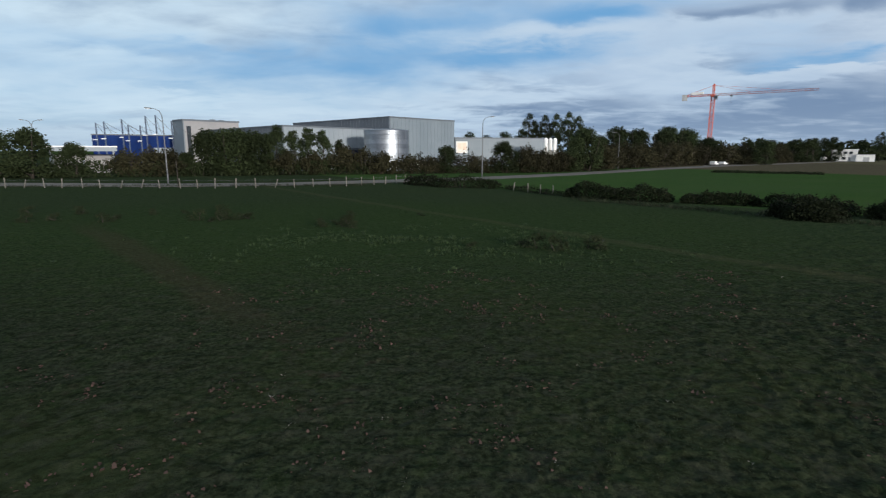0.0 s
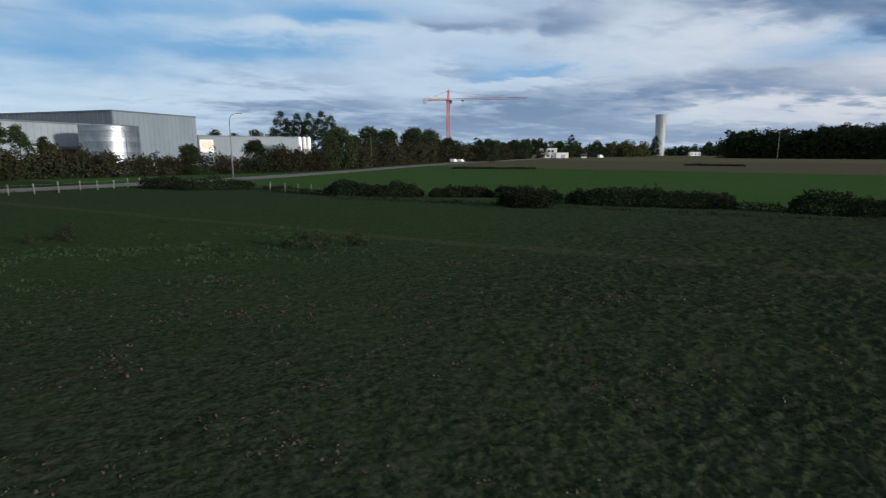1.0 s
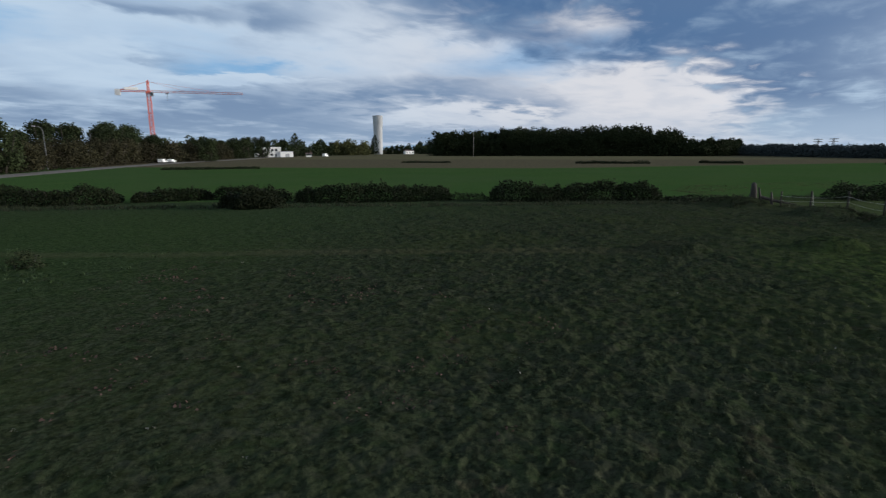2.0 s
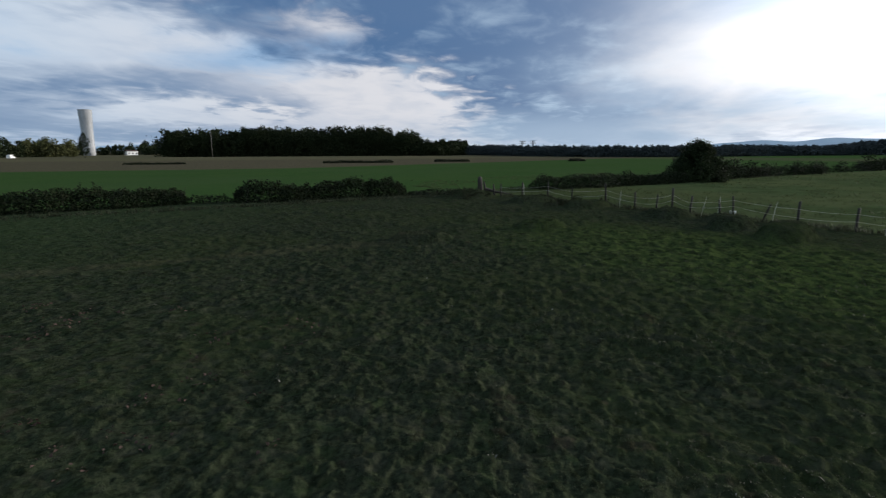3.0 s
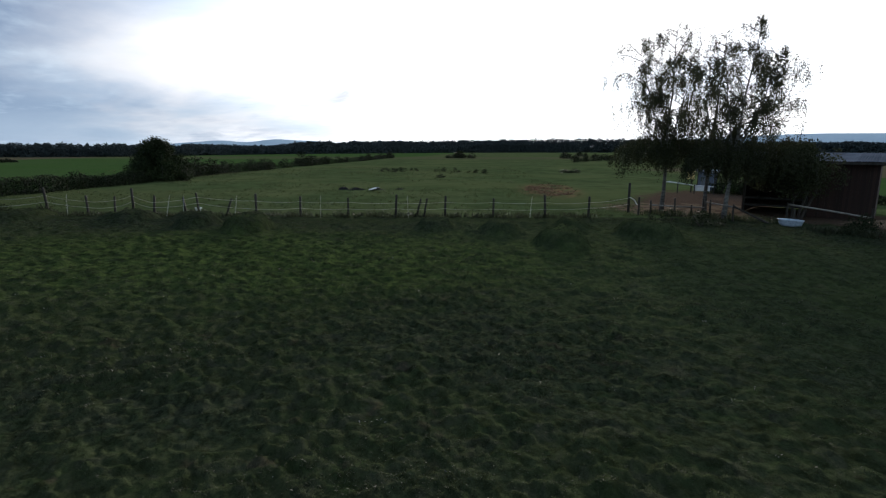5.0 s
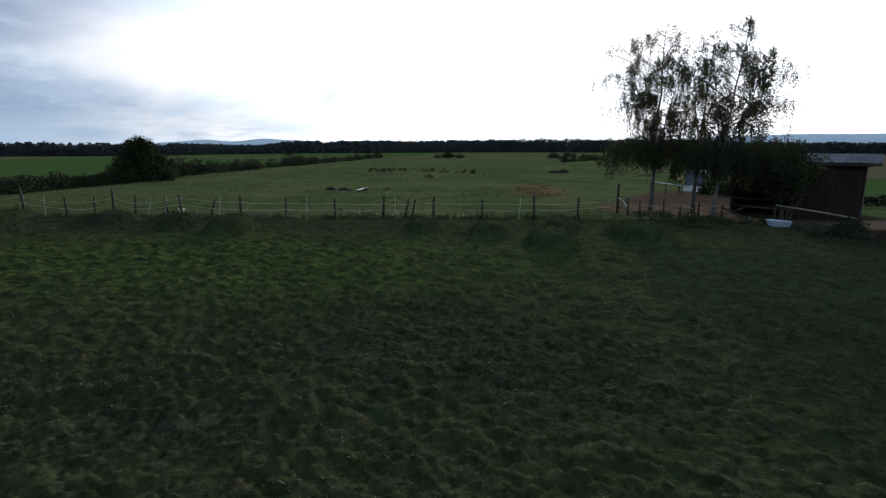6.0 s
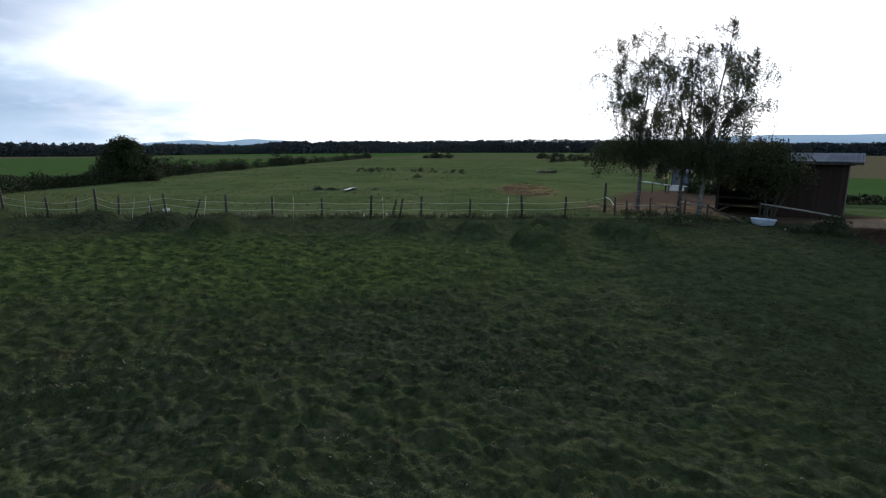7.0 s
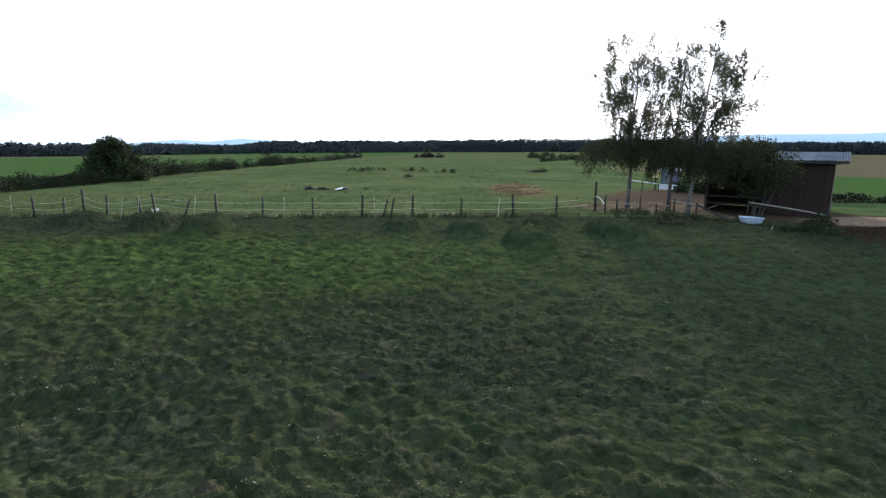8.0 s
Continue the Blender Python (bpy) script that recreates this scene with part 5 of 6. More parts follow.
def pasture_fence():
    """Wooden posts with two white tapes and thin plastic stakes between them."""
    g, d = Vector((29.67, -18.95, 0)), Vector((0.7006, 0.7135, 0))
    ob = thing("electric_fence", g, "electric horse fence of weathered wooden posts with white tapes", "fence")
    meshes = [wood_post(1.36, 0.075), wood_post(1.26, 0.065), wood_post(1.48, 0.08)]
    wire = [[], []]
    stations = [-16.4, -13.6, -10.2, -7.07, -3.85, -0.72, 2.4, 5.3, 9.1, 12.05, 13.4, 14.65, 16.4, 19.1, 22.6, 25.4, 28.6, 31.6]
    for i, s in enumerate(stations):
        x, y = g.x + d.x * s, g.y + d.y * s
        z = z_at(x, y)
        part("post", meshes[(i * 2) % 3], OLDWOOD, ob, m=pose(d.x * s, d.y * s, z, rng.normal(0, 2), rng.normal(0, 2), rng.uniform(0, 360)))
        for k, h in enumerate((0.56, 0.98)):
            wire[k].append((d.x * s - 0.05, d.y * s + 0.05, z + h + rng.normal(0, 0.04)))
    # loose posts, leaning along or out of the line
    for s, tx, ty in ((-5.2, 8, -12), (-5.7, 5, -8), (7.3, 14, -14), (9.9, -6, 5)):
        x, y = g.x + d.x * s, g.y + d.y * s
        part("leaning_post", meshes[1], OLDWOOD, ob, m=pose(d.x * s, d.y * s, z_at(x, y), tx, ty, 0))
    stake = Shape()
    stake.box(0.022, 0.022, 1.45, taper=0.8, edge=0.005)
    for h in (0.35, 0.56, 0.75, 0.98, 1.25):
        stake.box(0.08, 0.035, 0.025, pose(0.035, 0, h))
    sm = stake.mesh("plastic_stake", TAPE)
    for s, lean in ((-12.57, 3), (-4.7, -2), (1.0, 1), (6.62, 7), (10.0, 7), (11.1, 8), (17.6, 2), (28.0, -3)):
        x, y = g.x + d.x * s - 0.2, g.y + d.y * s + 0.2
        part("plastic_stake", sm, TAPE, ob, m=pose(x - g.x, y - g.y, z_at(x, y) - 0.06, lean, -lean, rng.uniform(0, 90)), label="thin white plastic stake")
    for k in range(2):
        w = [(17.95 - g.x, -35.5 - g.y, (0.62, 1.05)[k])] + wire[k]
        part("tape", sagging(w, 0.009, 0.07), TAPE, ob, label="white electric tape")
    return ob


pasture_fence()


def gate():
    x, y = 18.0, -35.7
    ob = thing("pasture_gate", (x, y, z_at(x, y)), "tall dark gate post with a white spring handle", "gate")
    p = Shape()
    p.tube([(0, 0, -0.3), (0.01, 0, 1.0), (0, 0.01, 2.0), (0, 0.01, 2.06)], [0.095, 0.09, 0.085, 0.05], 9)
    part("gate_post", p, OLDWOOD, ob, smooth=True)
    q = Shape()
    q.tube([(-1.3, 1.1, -0.3), (-1.3, 1.1, 1.2)], [0.07, 0.06], 8)
    part("slam_post", q, OLDWOOD, ob)
    h = Shape()
    h.tube([(0, 0.05, 1.05), (-0.3, 0.25, 1.02), (-0.7, 0.55, 0.92), (-1.0, 0.85, 0.7), (-1.25, 1.05, 0.62)], [0.02, 0.022, 0.022, 0.02, 0.018], 6)
    part("spring_handle", h, PLASTIC, ob, "white plastic spring gate rope")


gate()


def road_fence():
    """Pale posts with two wires along the road."""
    line = [(-96, 73.2), (-67, 72.4), (-33.6, 72.3), (-21.3, 74.9), (-15.6, 77.5), (-10.7, 82.9), (-7.7, 87.6)]
    ob = thing("roadside_fence", (-67, 72.4, 0), "wire fence with pale wooden posts along the road", "fence")
    s = Shape()
    s.tube([(0, 0, -0.2), (0, 0, 1.22), (0, 0, 1.28)], [0.06, 0.055, 0.04], 7)
    me = s.mesh("post", PALEWOOD, True)
    pts = np.array(line)
    cum = np.concatenate([[0], np.cumsum(np.hypot(*np.diff(pts, axis=0).T))])
    u, tops = 0.0, [[], []]
    while u <= cum[-1]:
        x, y = float(np.interp(u, cum, pts[:, 0])), float(np.interp(u, cum, pts[:, 1]))
        tilt = rng.normal(0, 2.5) if rng.uniform() > 0.12 else 18.0
        part("post", me, PALEWOOD, ob, m=pose(x + 67, y - 72.4, z_at(x, y), 0, tilt, 0) @ Matrix.Diagonal((1, 1, rng.uniform(0.9, 1.1), 1)))
        for k, h in enumerate((0.6, 1.1)):
            tops[k].append((x + 67, y - 72.4, h))
        u += 2.55 * rng.uniform(0.9, 1.12)
    for k in range(2):
        part("wire", sagging(tops[k], 0.008, 0.04, 4), LAMPGREY, ob)
    # a few posts left of an older fence in the field margin
    for x, y in ((8.2, 66.0), (10.6, 62.4), (6.8, 69.0), (9.4, 64.0)):
        p = Shape()
        p.tube([(0, 0, -0.2), (0.02, 0, 1.1), (0.02, 0, 1.15)], [0.06, 0.055, 0.03], 7)
        o = new("field_post", p.mesh("field_post", PALEWOOD, True))
        o.matrix_basis = pose(x, y, z_at(x, y), rng.normal(0, 5), rng.normal(0, 5), 0)
        tagged(o, "lone pale fence post in the field margin", "post", "old field posts")


road_fence()


def paddock():
    """Low rails, short posts and a brace under the birches."""
    ob = thing("paddock_rails", (13, -37.5, 0), "low worn timber rails and posts of the paddock", "fence")

    def rel(x, y, z):
        return (x - 13, y + 37.5, z)
    for x, y, h in ((15.1, -36.6, 1.15), (13.6, -37.6, 1.1), (12.9, -36.9, 1.15), (11.0, -35.4, 1.1), (8.9, -38.6, 1.15), (16.6, -36.2, 0.9), (14.2, -37.2, 0.7)):
        s = Shape()
        s.tube([rel(x, y, -0.2), rel(x + 0.02, y, h), rel(x + 0.02, y, h + 0.04)], [0.065, 0.06, 0.035], 7)
        part("post", s, OLDWOOD, ob, smooth=True)
    for a, b in (((13.4, -37.4, 0.98), (10.9, -35.4, 0.95)), ((16.7, -36.2, 0.62), (15.1, -36.6, 0.60)), ((15.1, -36.6, 0.6), (13.5, -37.6, 0.58))):
        s = Shape()
        s.tube([rel(*a), rel(*[(p + q) / 2 for p, q in zip(a, b)]), rel(*b)], 0.045, 6)
        part("rail", s, PALEWOOD, ob, "pale bleached rail")
    s = Shape()
    s.tube([rel(11.0, -35.4, 1.0), rel(9.0, -35.9, 0.02)], [0.06, 0.07], 6)
    part("brace", s, OLDWOOD, ob)
    s = Shape()
    s.tube([rel(8.9, -38.6, 1.08), rel(6.8, -39.6, 0.75), rel(4.9, -40.4, 0.42)], [0.055, 0.055, 0.05], 7)
    part("long_rail", s, PALEWOOD, ob, "long sloping pale pole")
    s = Shape()
    s.tube([rel(4.9, -40.4, -0.2), rel(4.9, -40.4, 1.0)], [0.08, 0.07], 7)
    part("post", s, OLDWOOD, ob)


paddock()


def inner_fence():
    ob = thing("inner_paddock_fence", (22, -56, 0), "distant paddock fence with a bright white top rail", "fence")
    s = Shape()
    pts = [(2.2, 0.9, 1.2), (0.9, 0.3, 1.05), (-0.6, -0.2, 0.85), (-2.3, -0.7, 0.75)]
    s.tube(pts, 0.05, 6)
    part("rail", s, PLASTIC, ob, "bright white rail")
    for x, y, z in pts:
        p = Shape()
        p.tube([(x, y, -0.2), (x, y, z + 0.12)], 0.06, 6)
        part("post", p, OLDWOOD, ob)
    t = Shape()
    t.box(1.5, 0.05, 0.55, pose(-1.2, -0.50, 0.3, 0, 0, 17))
    part("panel", t, PLASTIC, ob, "white panel")


inner_fence()


def yellow_sign():
    ob = thing("yellow_notice_board", (22.2, -57.4, 0), "small yellow notice board on a dark post", "sign")
    s = Shape()
    s.tube([(0, 0, -0.2), (0, 0, 2.15)], 0.07, 8)
    part("post", s, OLDWOOD, ob)
    b = Shape()
    b.box(0.95, 0.05, 0.85, pose(0.1, 0.1, 1.4, 0, 0, -18), edge=0.01)
    part("board", b, SIGNPAINT, ob)


yellow_sign()


def small_notice():
    ob = thing("white_notice", (19.9, -57.3, 0), "small white notice on a thin dark post", "sign")
    s = Shape()
    s.tube([(0, 0, -0.2), (0, 0, 2.3), (0, 0, 2.55)], [0.05, 0.045, 0.04], 7)
    part("post", s, OLDWOOD, ob)
    part("board", Shape().box(0.6, 0.03, 0.36, pose(0, 0.07, 2.15, 0, 0, 18), edge=0.008), PLASTIC, ob)


small_notice()

green_bush = make_tree("green_bush", 1.25, 0.95, 0.05, 3200, 0.055, RANK, "small rounded green bush beside the shelter corner", shape=0.1, clumps=18, fill=0.45, stems=3, category="bush")
plant_out(green_bush, [(4.3, -33.2, 0.85, 1.05)], "")
bramble([(3.8, -58.0), (1.0, -59.4), (-2.5, -61.2)], 1.6, 0.55, 3000, "low dark hedge along the crop edge", leaf=0.09)


def feed_store():
    """A small blue-grey store with a lean-to roof behind the inner fence."""
    ob = thing("feed_store", (22.1, -61.4, 0), "small blue-grey boarded feed store behind the paddock fence", "shed", turn=20)
    w, d, h = 1.9, 1.5, 2.0
    board = Shape().box(0.146, 0.022, 1.0).mesh("board", MASTBLUE)
    for i in range(13):
        for y in (0.0, -d):
            part("board", board, MASTBLUE, ob, m=pose(-w / 2 + 0.075 + 0.146 * i, y, 0.06) @ Matrix.Diagonal((1, 1, h + (0.16 if y else 0.0), 1)))
    for i in range(10):
        for x in (-w / 2, w / 2):
            part("board", board, MASTBLUE, ob, m=pose(x, -0.08 - 0.146 * i, 0.06, 0, 0, 90) @ Matrix.Diagonal((1, 1, h + 0.015 * i, 1)))
    for x in (-w / 2, w / 2):
        for y in (0.0, -d):
            part("corner_post", Shape().box(0.1, 0.1, h + 0.2, pose(x, y, -0.2), edge=0.01), OLDWOOD, ob)
    roof = Shape().box(w + 0.4, d + 0.4, 0.06, pose(0, -d / 2, h + 0.16, -6, 0, 0))
    part("roof", roof, TINROOF, ob)
    part("door", Shape().box(0.8, 0.04, 1.7, pose(0.2, 0.035, 0.1), edge=0.008), DARKCLAD, ob, "plain slate grey door")


feed_store()


# ---- shed, tub and loose things ----
def shed():
    ax, ay, turn = 5.1, -42.4, 6.0
    ob = thing("field_shelter", (ax, ay, 0), "dark brown timber field shelter with a tin mono-pitch roof", "shed", turn=turn)
    W, D, H0, H1 = 7.4, 5.6, 3.68, 4.12
    board = Shape().box(0.148, 0.024, 1.0).mesh("board", SHEDWOOD)
    # boarded bay and back wall, board by board
    for i in range(23):
        part("board", board, SHEDWOOD, ob, m=pose(0.08 + 0.152 * i, rng.normal(0, 0.004), 0.05, 0, 0, 0) @ Matrix.Diagonal((1, 1, H0 - 0.06, 1)))
    for i in range(48):
        part("board", board, SHEDWOOD, ob, m=pose(0.08 + 0.152 * i, -D, 0.05) @ Matrix.Diagonal((1, 1, H1 - 0.05, 1)))
    for k in range(36):
        y = -0.1 - 0.152 * k
        h = H0 + (H1 - H0) * (-y / D) - 0.07
        part("board", board, SHEDWOOD, ob, m=pose(0.0, y, 0.05, 0, 0, 90) @ Matrix.Diagonal((1, 1, h, 1)))
        part("board", board, SHEDWOOD, ob, m=pose(W, y, 0.05, 0, 0, 90) @ Matrix.Diagonal((1, 1, h, 1)))
    for x in (0.09, 3.62, W - 0.09):
        for y, h in ((-0.12, H0), (-D + 0.12, H1)):
            s = Shape().box(0.14, 0.14, h + 0.2, pose(x, y, -0.2), edge=0.015)
            part("upright", s, OLDWOOD, ob)
    s = Shape().box(W + 0.6, 0.10, 0.2, pose(W / 2, -0.05, H0 - 0.2))
    part("front_beam", s, OLDWOOD, ob)
    s = Shape().box(3.7, 0.06, 0.14, pose(5.5, -0.1, 1.05))
    part("stall_rail", s, OLDWOOD, ob)
    s = Shape().box(3.7, 0.06, 0.14, pose(5.5, -0.1, 0.55))
    part("stall_rail", s, OLDWOOD, ob)
    # corrugated sheets
    rise = (H1 - H0) / D
    x0, x1, y0, y1 = -0.75, W + 0.8, 0.55, -D - 0.4
    for i in range(9):
        a, b = x0 + (x1 - x0) * i / 9, x0 + (x1 - x0) * (i + 1) / 9 + 0.06
        sh = Shape()
        n = 24
        vs, fs = [], []
        for j in range(n + 1):
            x = a + (b - a) * j / n
            w = 0.018 * math.sin(j / n * 2 * math.pi * 7) + 0.008 * (i % 2)
            for y in (y0, y1):
                vs.append((x, y, H0 + 0.09 - y * rise + w))
            for y in (y0, y1):
                vs.append((x, y, H0 + 0.083 - y * rise + w))
        for j in range(n):
            q = j * 4
            fs += [(q, q + 4, q + 5, q + 1), (q + 2, q + 3, q + 7, q + 6), (q, q + 2, q + 6, q + 4), (q + 1, q + 5, q + 7, q + 3)]
        sh.add(vs, fs)
        part("roof_sheet", sh, TINROOF, ob)
    s = Shape().box(x1 - x0 - 0.1, 0.04, 0.16, pose((x0 + x1) / 2, y0 - 0.06, H0 - 0.10 - y0 * rise))
    part("fascia", s, OLDWOOD, ob)
    for x in (-0.6, 1.0, 3.0, 5.0, 7.0, 8.0):
        s = Shape()
        s.tube([(x, y0 - 0.1, H0 - 0.02 - (y0 - 0.1) * rise), (x, y1 + 0.1, H0 - 0.02 - (y1 + 0.1) * rise)], 0.055, 4)
        part("rafter", s, OLDWOOD, ob)


shed()


def bathtub():
    x, y = 8.0, -35.7
    ob = thing("bathtub_trough", (x, y, z_at(x, y) - 0.02), "old white enamel bathtub used as a water trough", "water trough", turn=-12)
    a, b = 0.70, 0.36
    s = Shape()
    prof = [(0.62, 0.06), (0.80, 0.10), (0.92, 0.26), (0.97, 0.40), (1.03, 0.43), (1.03, 0.46), (0.95, 0.45), (0.90, 0.37), (0.78, 0.16), (0.0, 0.14)]
    s.lathe([(1e-3, 0.06)] + prof, 28, Matrix.Diagonal((a, b, 1, 1)))
    part("tub", s, TUBWHITE, ob, smooth=True)
    w = Shape()
    w.lathe([(0.0, 0.34), (0.87, 0.34)], 28, Matrix.Diagonal((a, b, 1, 1)))
    part("water", w, WATER, ob, "still dark water")
    for sx in (-0.5, 0.5):
        for sy in (-0.16, 0.16):
            f = Shape()
            f.tube([(sx * a * 1.1, sy, 0.12), (sx * a * 1.15, sy * 1.2, 0.0)], [0.03, 0.045], 6)
            part("foot", f, TUBWHITE, ob)
    p = Shape()
    p.tube([(8.05, -36.6, -0.2), (8.05, -36.6, 1.0)], [0.05, 0.045], 7)
    o = new("water_post", p.mesh("water_post", OLDWOOD))
    tagged(o, "short wooden post behind the bathtub trough", "post")


bathtub()


def dumped_sheets():
    spots = [(48.4, -33.4, 0.9, 0.36), (47.0, -35.2, 0.75, 0.24), (45.6, -37.2, 0.5, 0.2), (49.6, -32.6, 0.6, 0.42)]
    for x, y, r, h in spots:
        s = Shape()
        n, k = 16, 5
        vs, fs = [], []
        for i in range(k + 1):
            for j in range(n):
                w = 2 * math.pi * j / n
                q = r * (1 - i / k * 0.98) * (1 + 0.25 * math.sin(3 * w + x) + 0.12 * math.sin(7 * w + y))
                vs.append((q * math.cos(w), q * 0.6 * math.sin(w), 0.7 * h * math.sin(i / k * math.pi / 2) * (1 + 0.3 * math.sin(5 * w)) - 0.03))
        for i in range(k):
            for j in range(n):
                j2 = (j + 1) % n
                fs.append((i * n + j, i * n + j2, (i + 1) * n + j2, (i + 1) * n + j))
        s.add(vs, fs)
        o = new("black_plastic_heap", s.mesh("black_plastic_heap", BLACKFOIL, True))
        o.matrix_basis = pose(x, y, z_at(x, y), 0, 0, 40)
        tagged(o, "crumpled black plastic sheeting lying in the pasture", "plastic sheet", "dumped plastic sheets")
    s = Shape()
    n = 14
    vs, fs = [], []
    for i in range(n + 1):
        for j in range(4):
            vs.append((i / n * 2.6 - 1.3, j * 0.22 - 0.3, 0.10 + 0.10 * math.sin(i * 1.3 + j) * math.sin(i * 0.7) + 0.05 * j))
    for i in range(n):
        for j in range(3):
            q = i * 4 + j
            fs.append((q, q + 4, q + 5, q + 1))
    s.add(vs, fs)
    o = new("white_plastic_sheet", s.mesh("white_plastic_sheet", PLASTIC, True))
    o.matrix_basis = pose(46.6, -34.4, z_at(46.6, -34.4), 0, 0, 130)
    tagged(o, "crumpled white plastic sheet on the grass", "plastic sheet")


dumped_sheets()


def stump():
    ob = thing("broken_stump", (52.3, 5.7, 0), "broken dead tree stump with pale split branches", "tree stump")
    s = Shape()
    s.tube([(0, 0, -0.2), (0.02, 0, 0.5), (-0.05, 0, 1.2), (0.0, 0.05, 1.75), (0.05, 0.05, 1.95)], [0.36, 0.30, 0.25, 0.22, 0.08], 9)
    part("trunk", s, BARK, ob, smooth=True)
    for a in (((0.3, -0.6, -0.1), (0.15, -0.35, 1.5)), ((0.5, -1.4, -0.1), (0.4, -1.3, 1.15))):
        q = Shape()
        q.tube([a[0], a[1]], [0.14, 0.06], 6)
        part("branch", q, OLDWOOD, ob)
    r = Shape()
    r.tube([(0.3, -0.4, 0.7), (0.6, -1.6, 0.35), (0.8, -3.2, 0.1)], [0.16, 0.13, 0.06], 7)
    part("fallen_limb", r, BARK, ob)


stump()


def bucket():
    x, y = 38.8, -13.4
    ob = thing("white_tub", (x, y, z_at(x, y)), "small white feed tub beside the fence", "tub")
    s = Shape()
    s.lathe([(0.0, 0.0), (0.18, 0.0), (0.23, 0.24), (0.25, 0.26), (0.23, 0.25), (0.17, 0.04), (0.0, 0.04)], 20)
    part("body", s, PLASTIC, ob, smooth=True)
    h = Shape()
    h.tube([(-0.24, 0, 0.24), (-0.15, 0, 0.4), (0, 0, 0.46), (0.15, 0, 0.4), (0.24, 0, 0.24)], 0.012, 5)
    part("handle", h, STEEL, ob)


bucket()

# ---- road and lamps ----
def road():
    line = [(-300, 83), (-160, 81), (-69, 79.6), (-42, 78.4), (-27, 81.4), (-10.5, 91), (5.8, 101.5), (24, 117.5), (43, 138), (66, 163), (104, 198), (140, 226), (215, 290), (330, 380)]
    s = Shape()
    vs, fs = [], []
    for i, (x, y) in enumerate(line):
        a, b = line[max(i - 1, 0)], line[min(i + 1, len(line) - 1)]
        d = Vector((b[0] - a[0], b[1] - a[1])).normalized()
        for k in (-3.0, 3.0):
            vs.append((x - d.y * k, y + d.x * k, 0.10))
        for k in (-3.6, 3.6):
            vs.append((x - d.y * k, y + d.x * k, -0.03))
    for i in range(len(line) - 1):
        q = i * 4
        fs += [(q, q + 4, q + 5, q + 1), (q + 2, q + 6, q + 4, q), (q + 1, q + 5, q + 7, q + 3)]
    s.add(vs, fs)
    tagged(new("road", s.mesh("road", ROADMAT)), "narrow worn grey country road", "road", kind="structure")
    # pale sandy yard at the bend far off
    t = Shape()
    t.add([(92, 196, 0.06), (118, 208, 0.06), (126, 216, 0.06), (96, 202, 0.06)], [(0, 1, 2, 3)])
    tagged(new("lay_by", t.mesh("lay_by", PALEWOOD)), "pale gravel lay-by beside the road", "road", kind="structure")


road()


def street_lamp(x, y, h, turn, double=False):
    ob = thing("street_lamp", (x, y, 0), "tall grey steel street lamp with curved arm" if not double else "tall grey street lamp with two arms", "street lamp", "street lamps", turn=turn)
    s = Shape()
    s.tube([(0, 0, -0.3), (0, 0, 0.8), (0, 0, h * 0.86)], [0.13, 0.11, 0.07], 8)
    part("pole", s, LAMPGREY, ob, smooth=True)
    for sg in ((1, -1) if double else (1,)):
        a = Shape()
        a.tube([(0, 0, h * 0.86), (0.05 * sg, 0, h * 0.91), (0.35 * sg, 0, h * 0.965), (0.9 * sg, 0, h * 0.99), (1.5 * sg, 0, h)], [0.07, 0.06, 0.05, 0.045, 0.04], 7)
        part("arm", a, LAMPGREY, ob, smooth=True)
        hd = Shape()
        hd.box(1.0, 0.34, 0.14, pose(1.9 * sg, 0, h - 0.06, 0, -4 * sg, 0), taper=0.75, edge=0.08)
        head = part("lamp_head", hd, LAMPGREY, ob)
        gl = Shape()
        gl.box(0.7, 0.24, 0.03, pose(1.95 * sg, 0, h - 0.10, 0, -4 * sg, 0), edge=0.05)
        part("lens", gl, PLASTIC, head, "pale lamp cover")


street_lamp(-45.3, 83.0, 11.4, 200)
street_lamp(5.5, 107.7, 11.8, 8)
street_lamp(47.9, 154.0, 10.4, 190)
street_lamp(-92, 118, 11.6, 10, True)
street_lamp(72, 190, 11, 190)
street_lamp(-13.5, 133, 9.8, 190)
thin = Shape()
thin.tube([(0, 0, -0.3), (0, 0, 3.6), (0, 0, 3.65)], [0.07, 0.06, 0.03], 7)
o = new("marker_pole", thin.mesh("marker_pole", OLDWOOD, True))
o.matrix_basis = pose(-38.9, 73.2, 0)
tagged(o, "thin weathered pole beside the roadside fence", "pole")

# ---- industrial estate ----
U, V = Vector((0.677, 0.736, 0)), Vector((-0.705, 0.709, 0))


def slab(parent, name, a, b, z0, z1, material, out, proud=0.06, label=""):
    """A flat rectangle of cladding or glass along the wall from a to b, standing proud to the side out."""
    a, b, out = Vector(a), Vector(b), Vector(out)
    s = Shape()
    vs = []
    for z in (z0, z1):
        for p in (a, b):
            vs += [(p.x, p.y, z), (p.x + out.x * proud, p.y + out.y * proud, z)]
    s.add(vs, [(1, 3, 7, 5), (0, 4, 6, 2), (4, 5, 7, 6), (0, 2, 3, 1), (0, 1, 5, 4), (2, 6, 7, 3)])
    return part(name, s, material, parent, label)


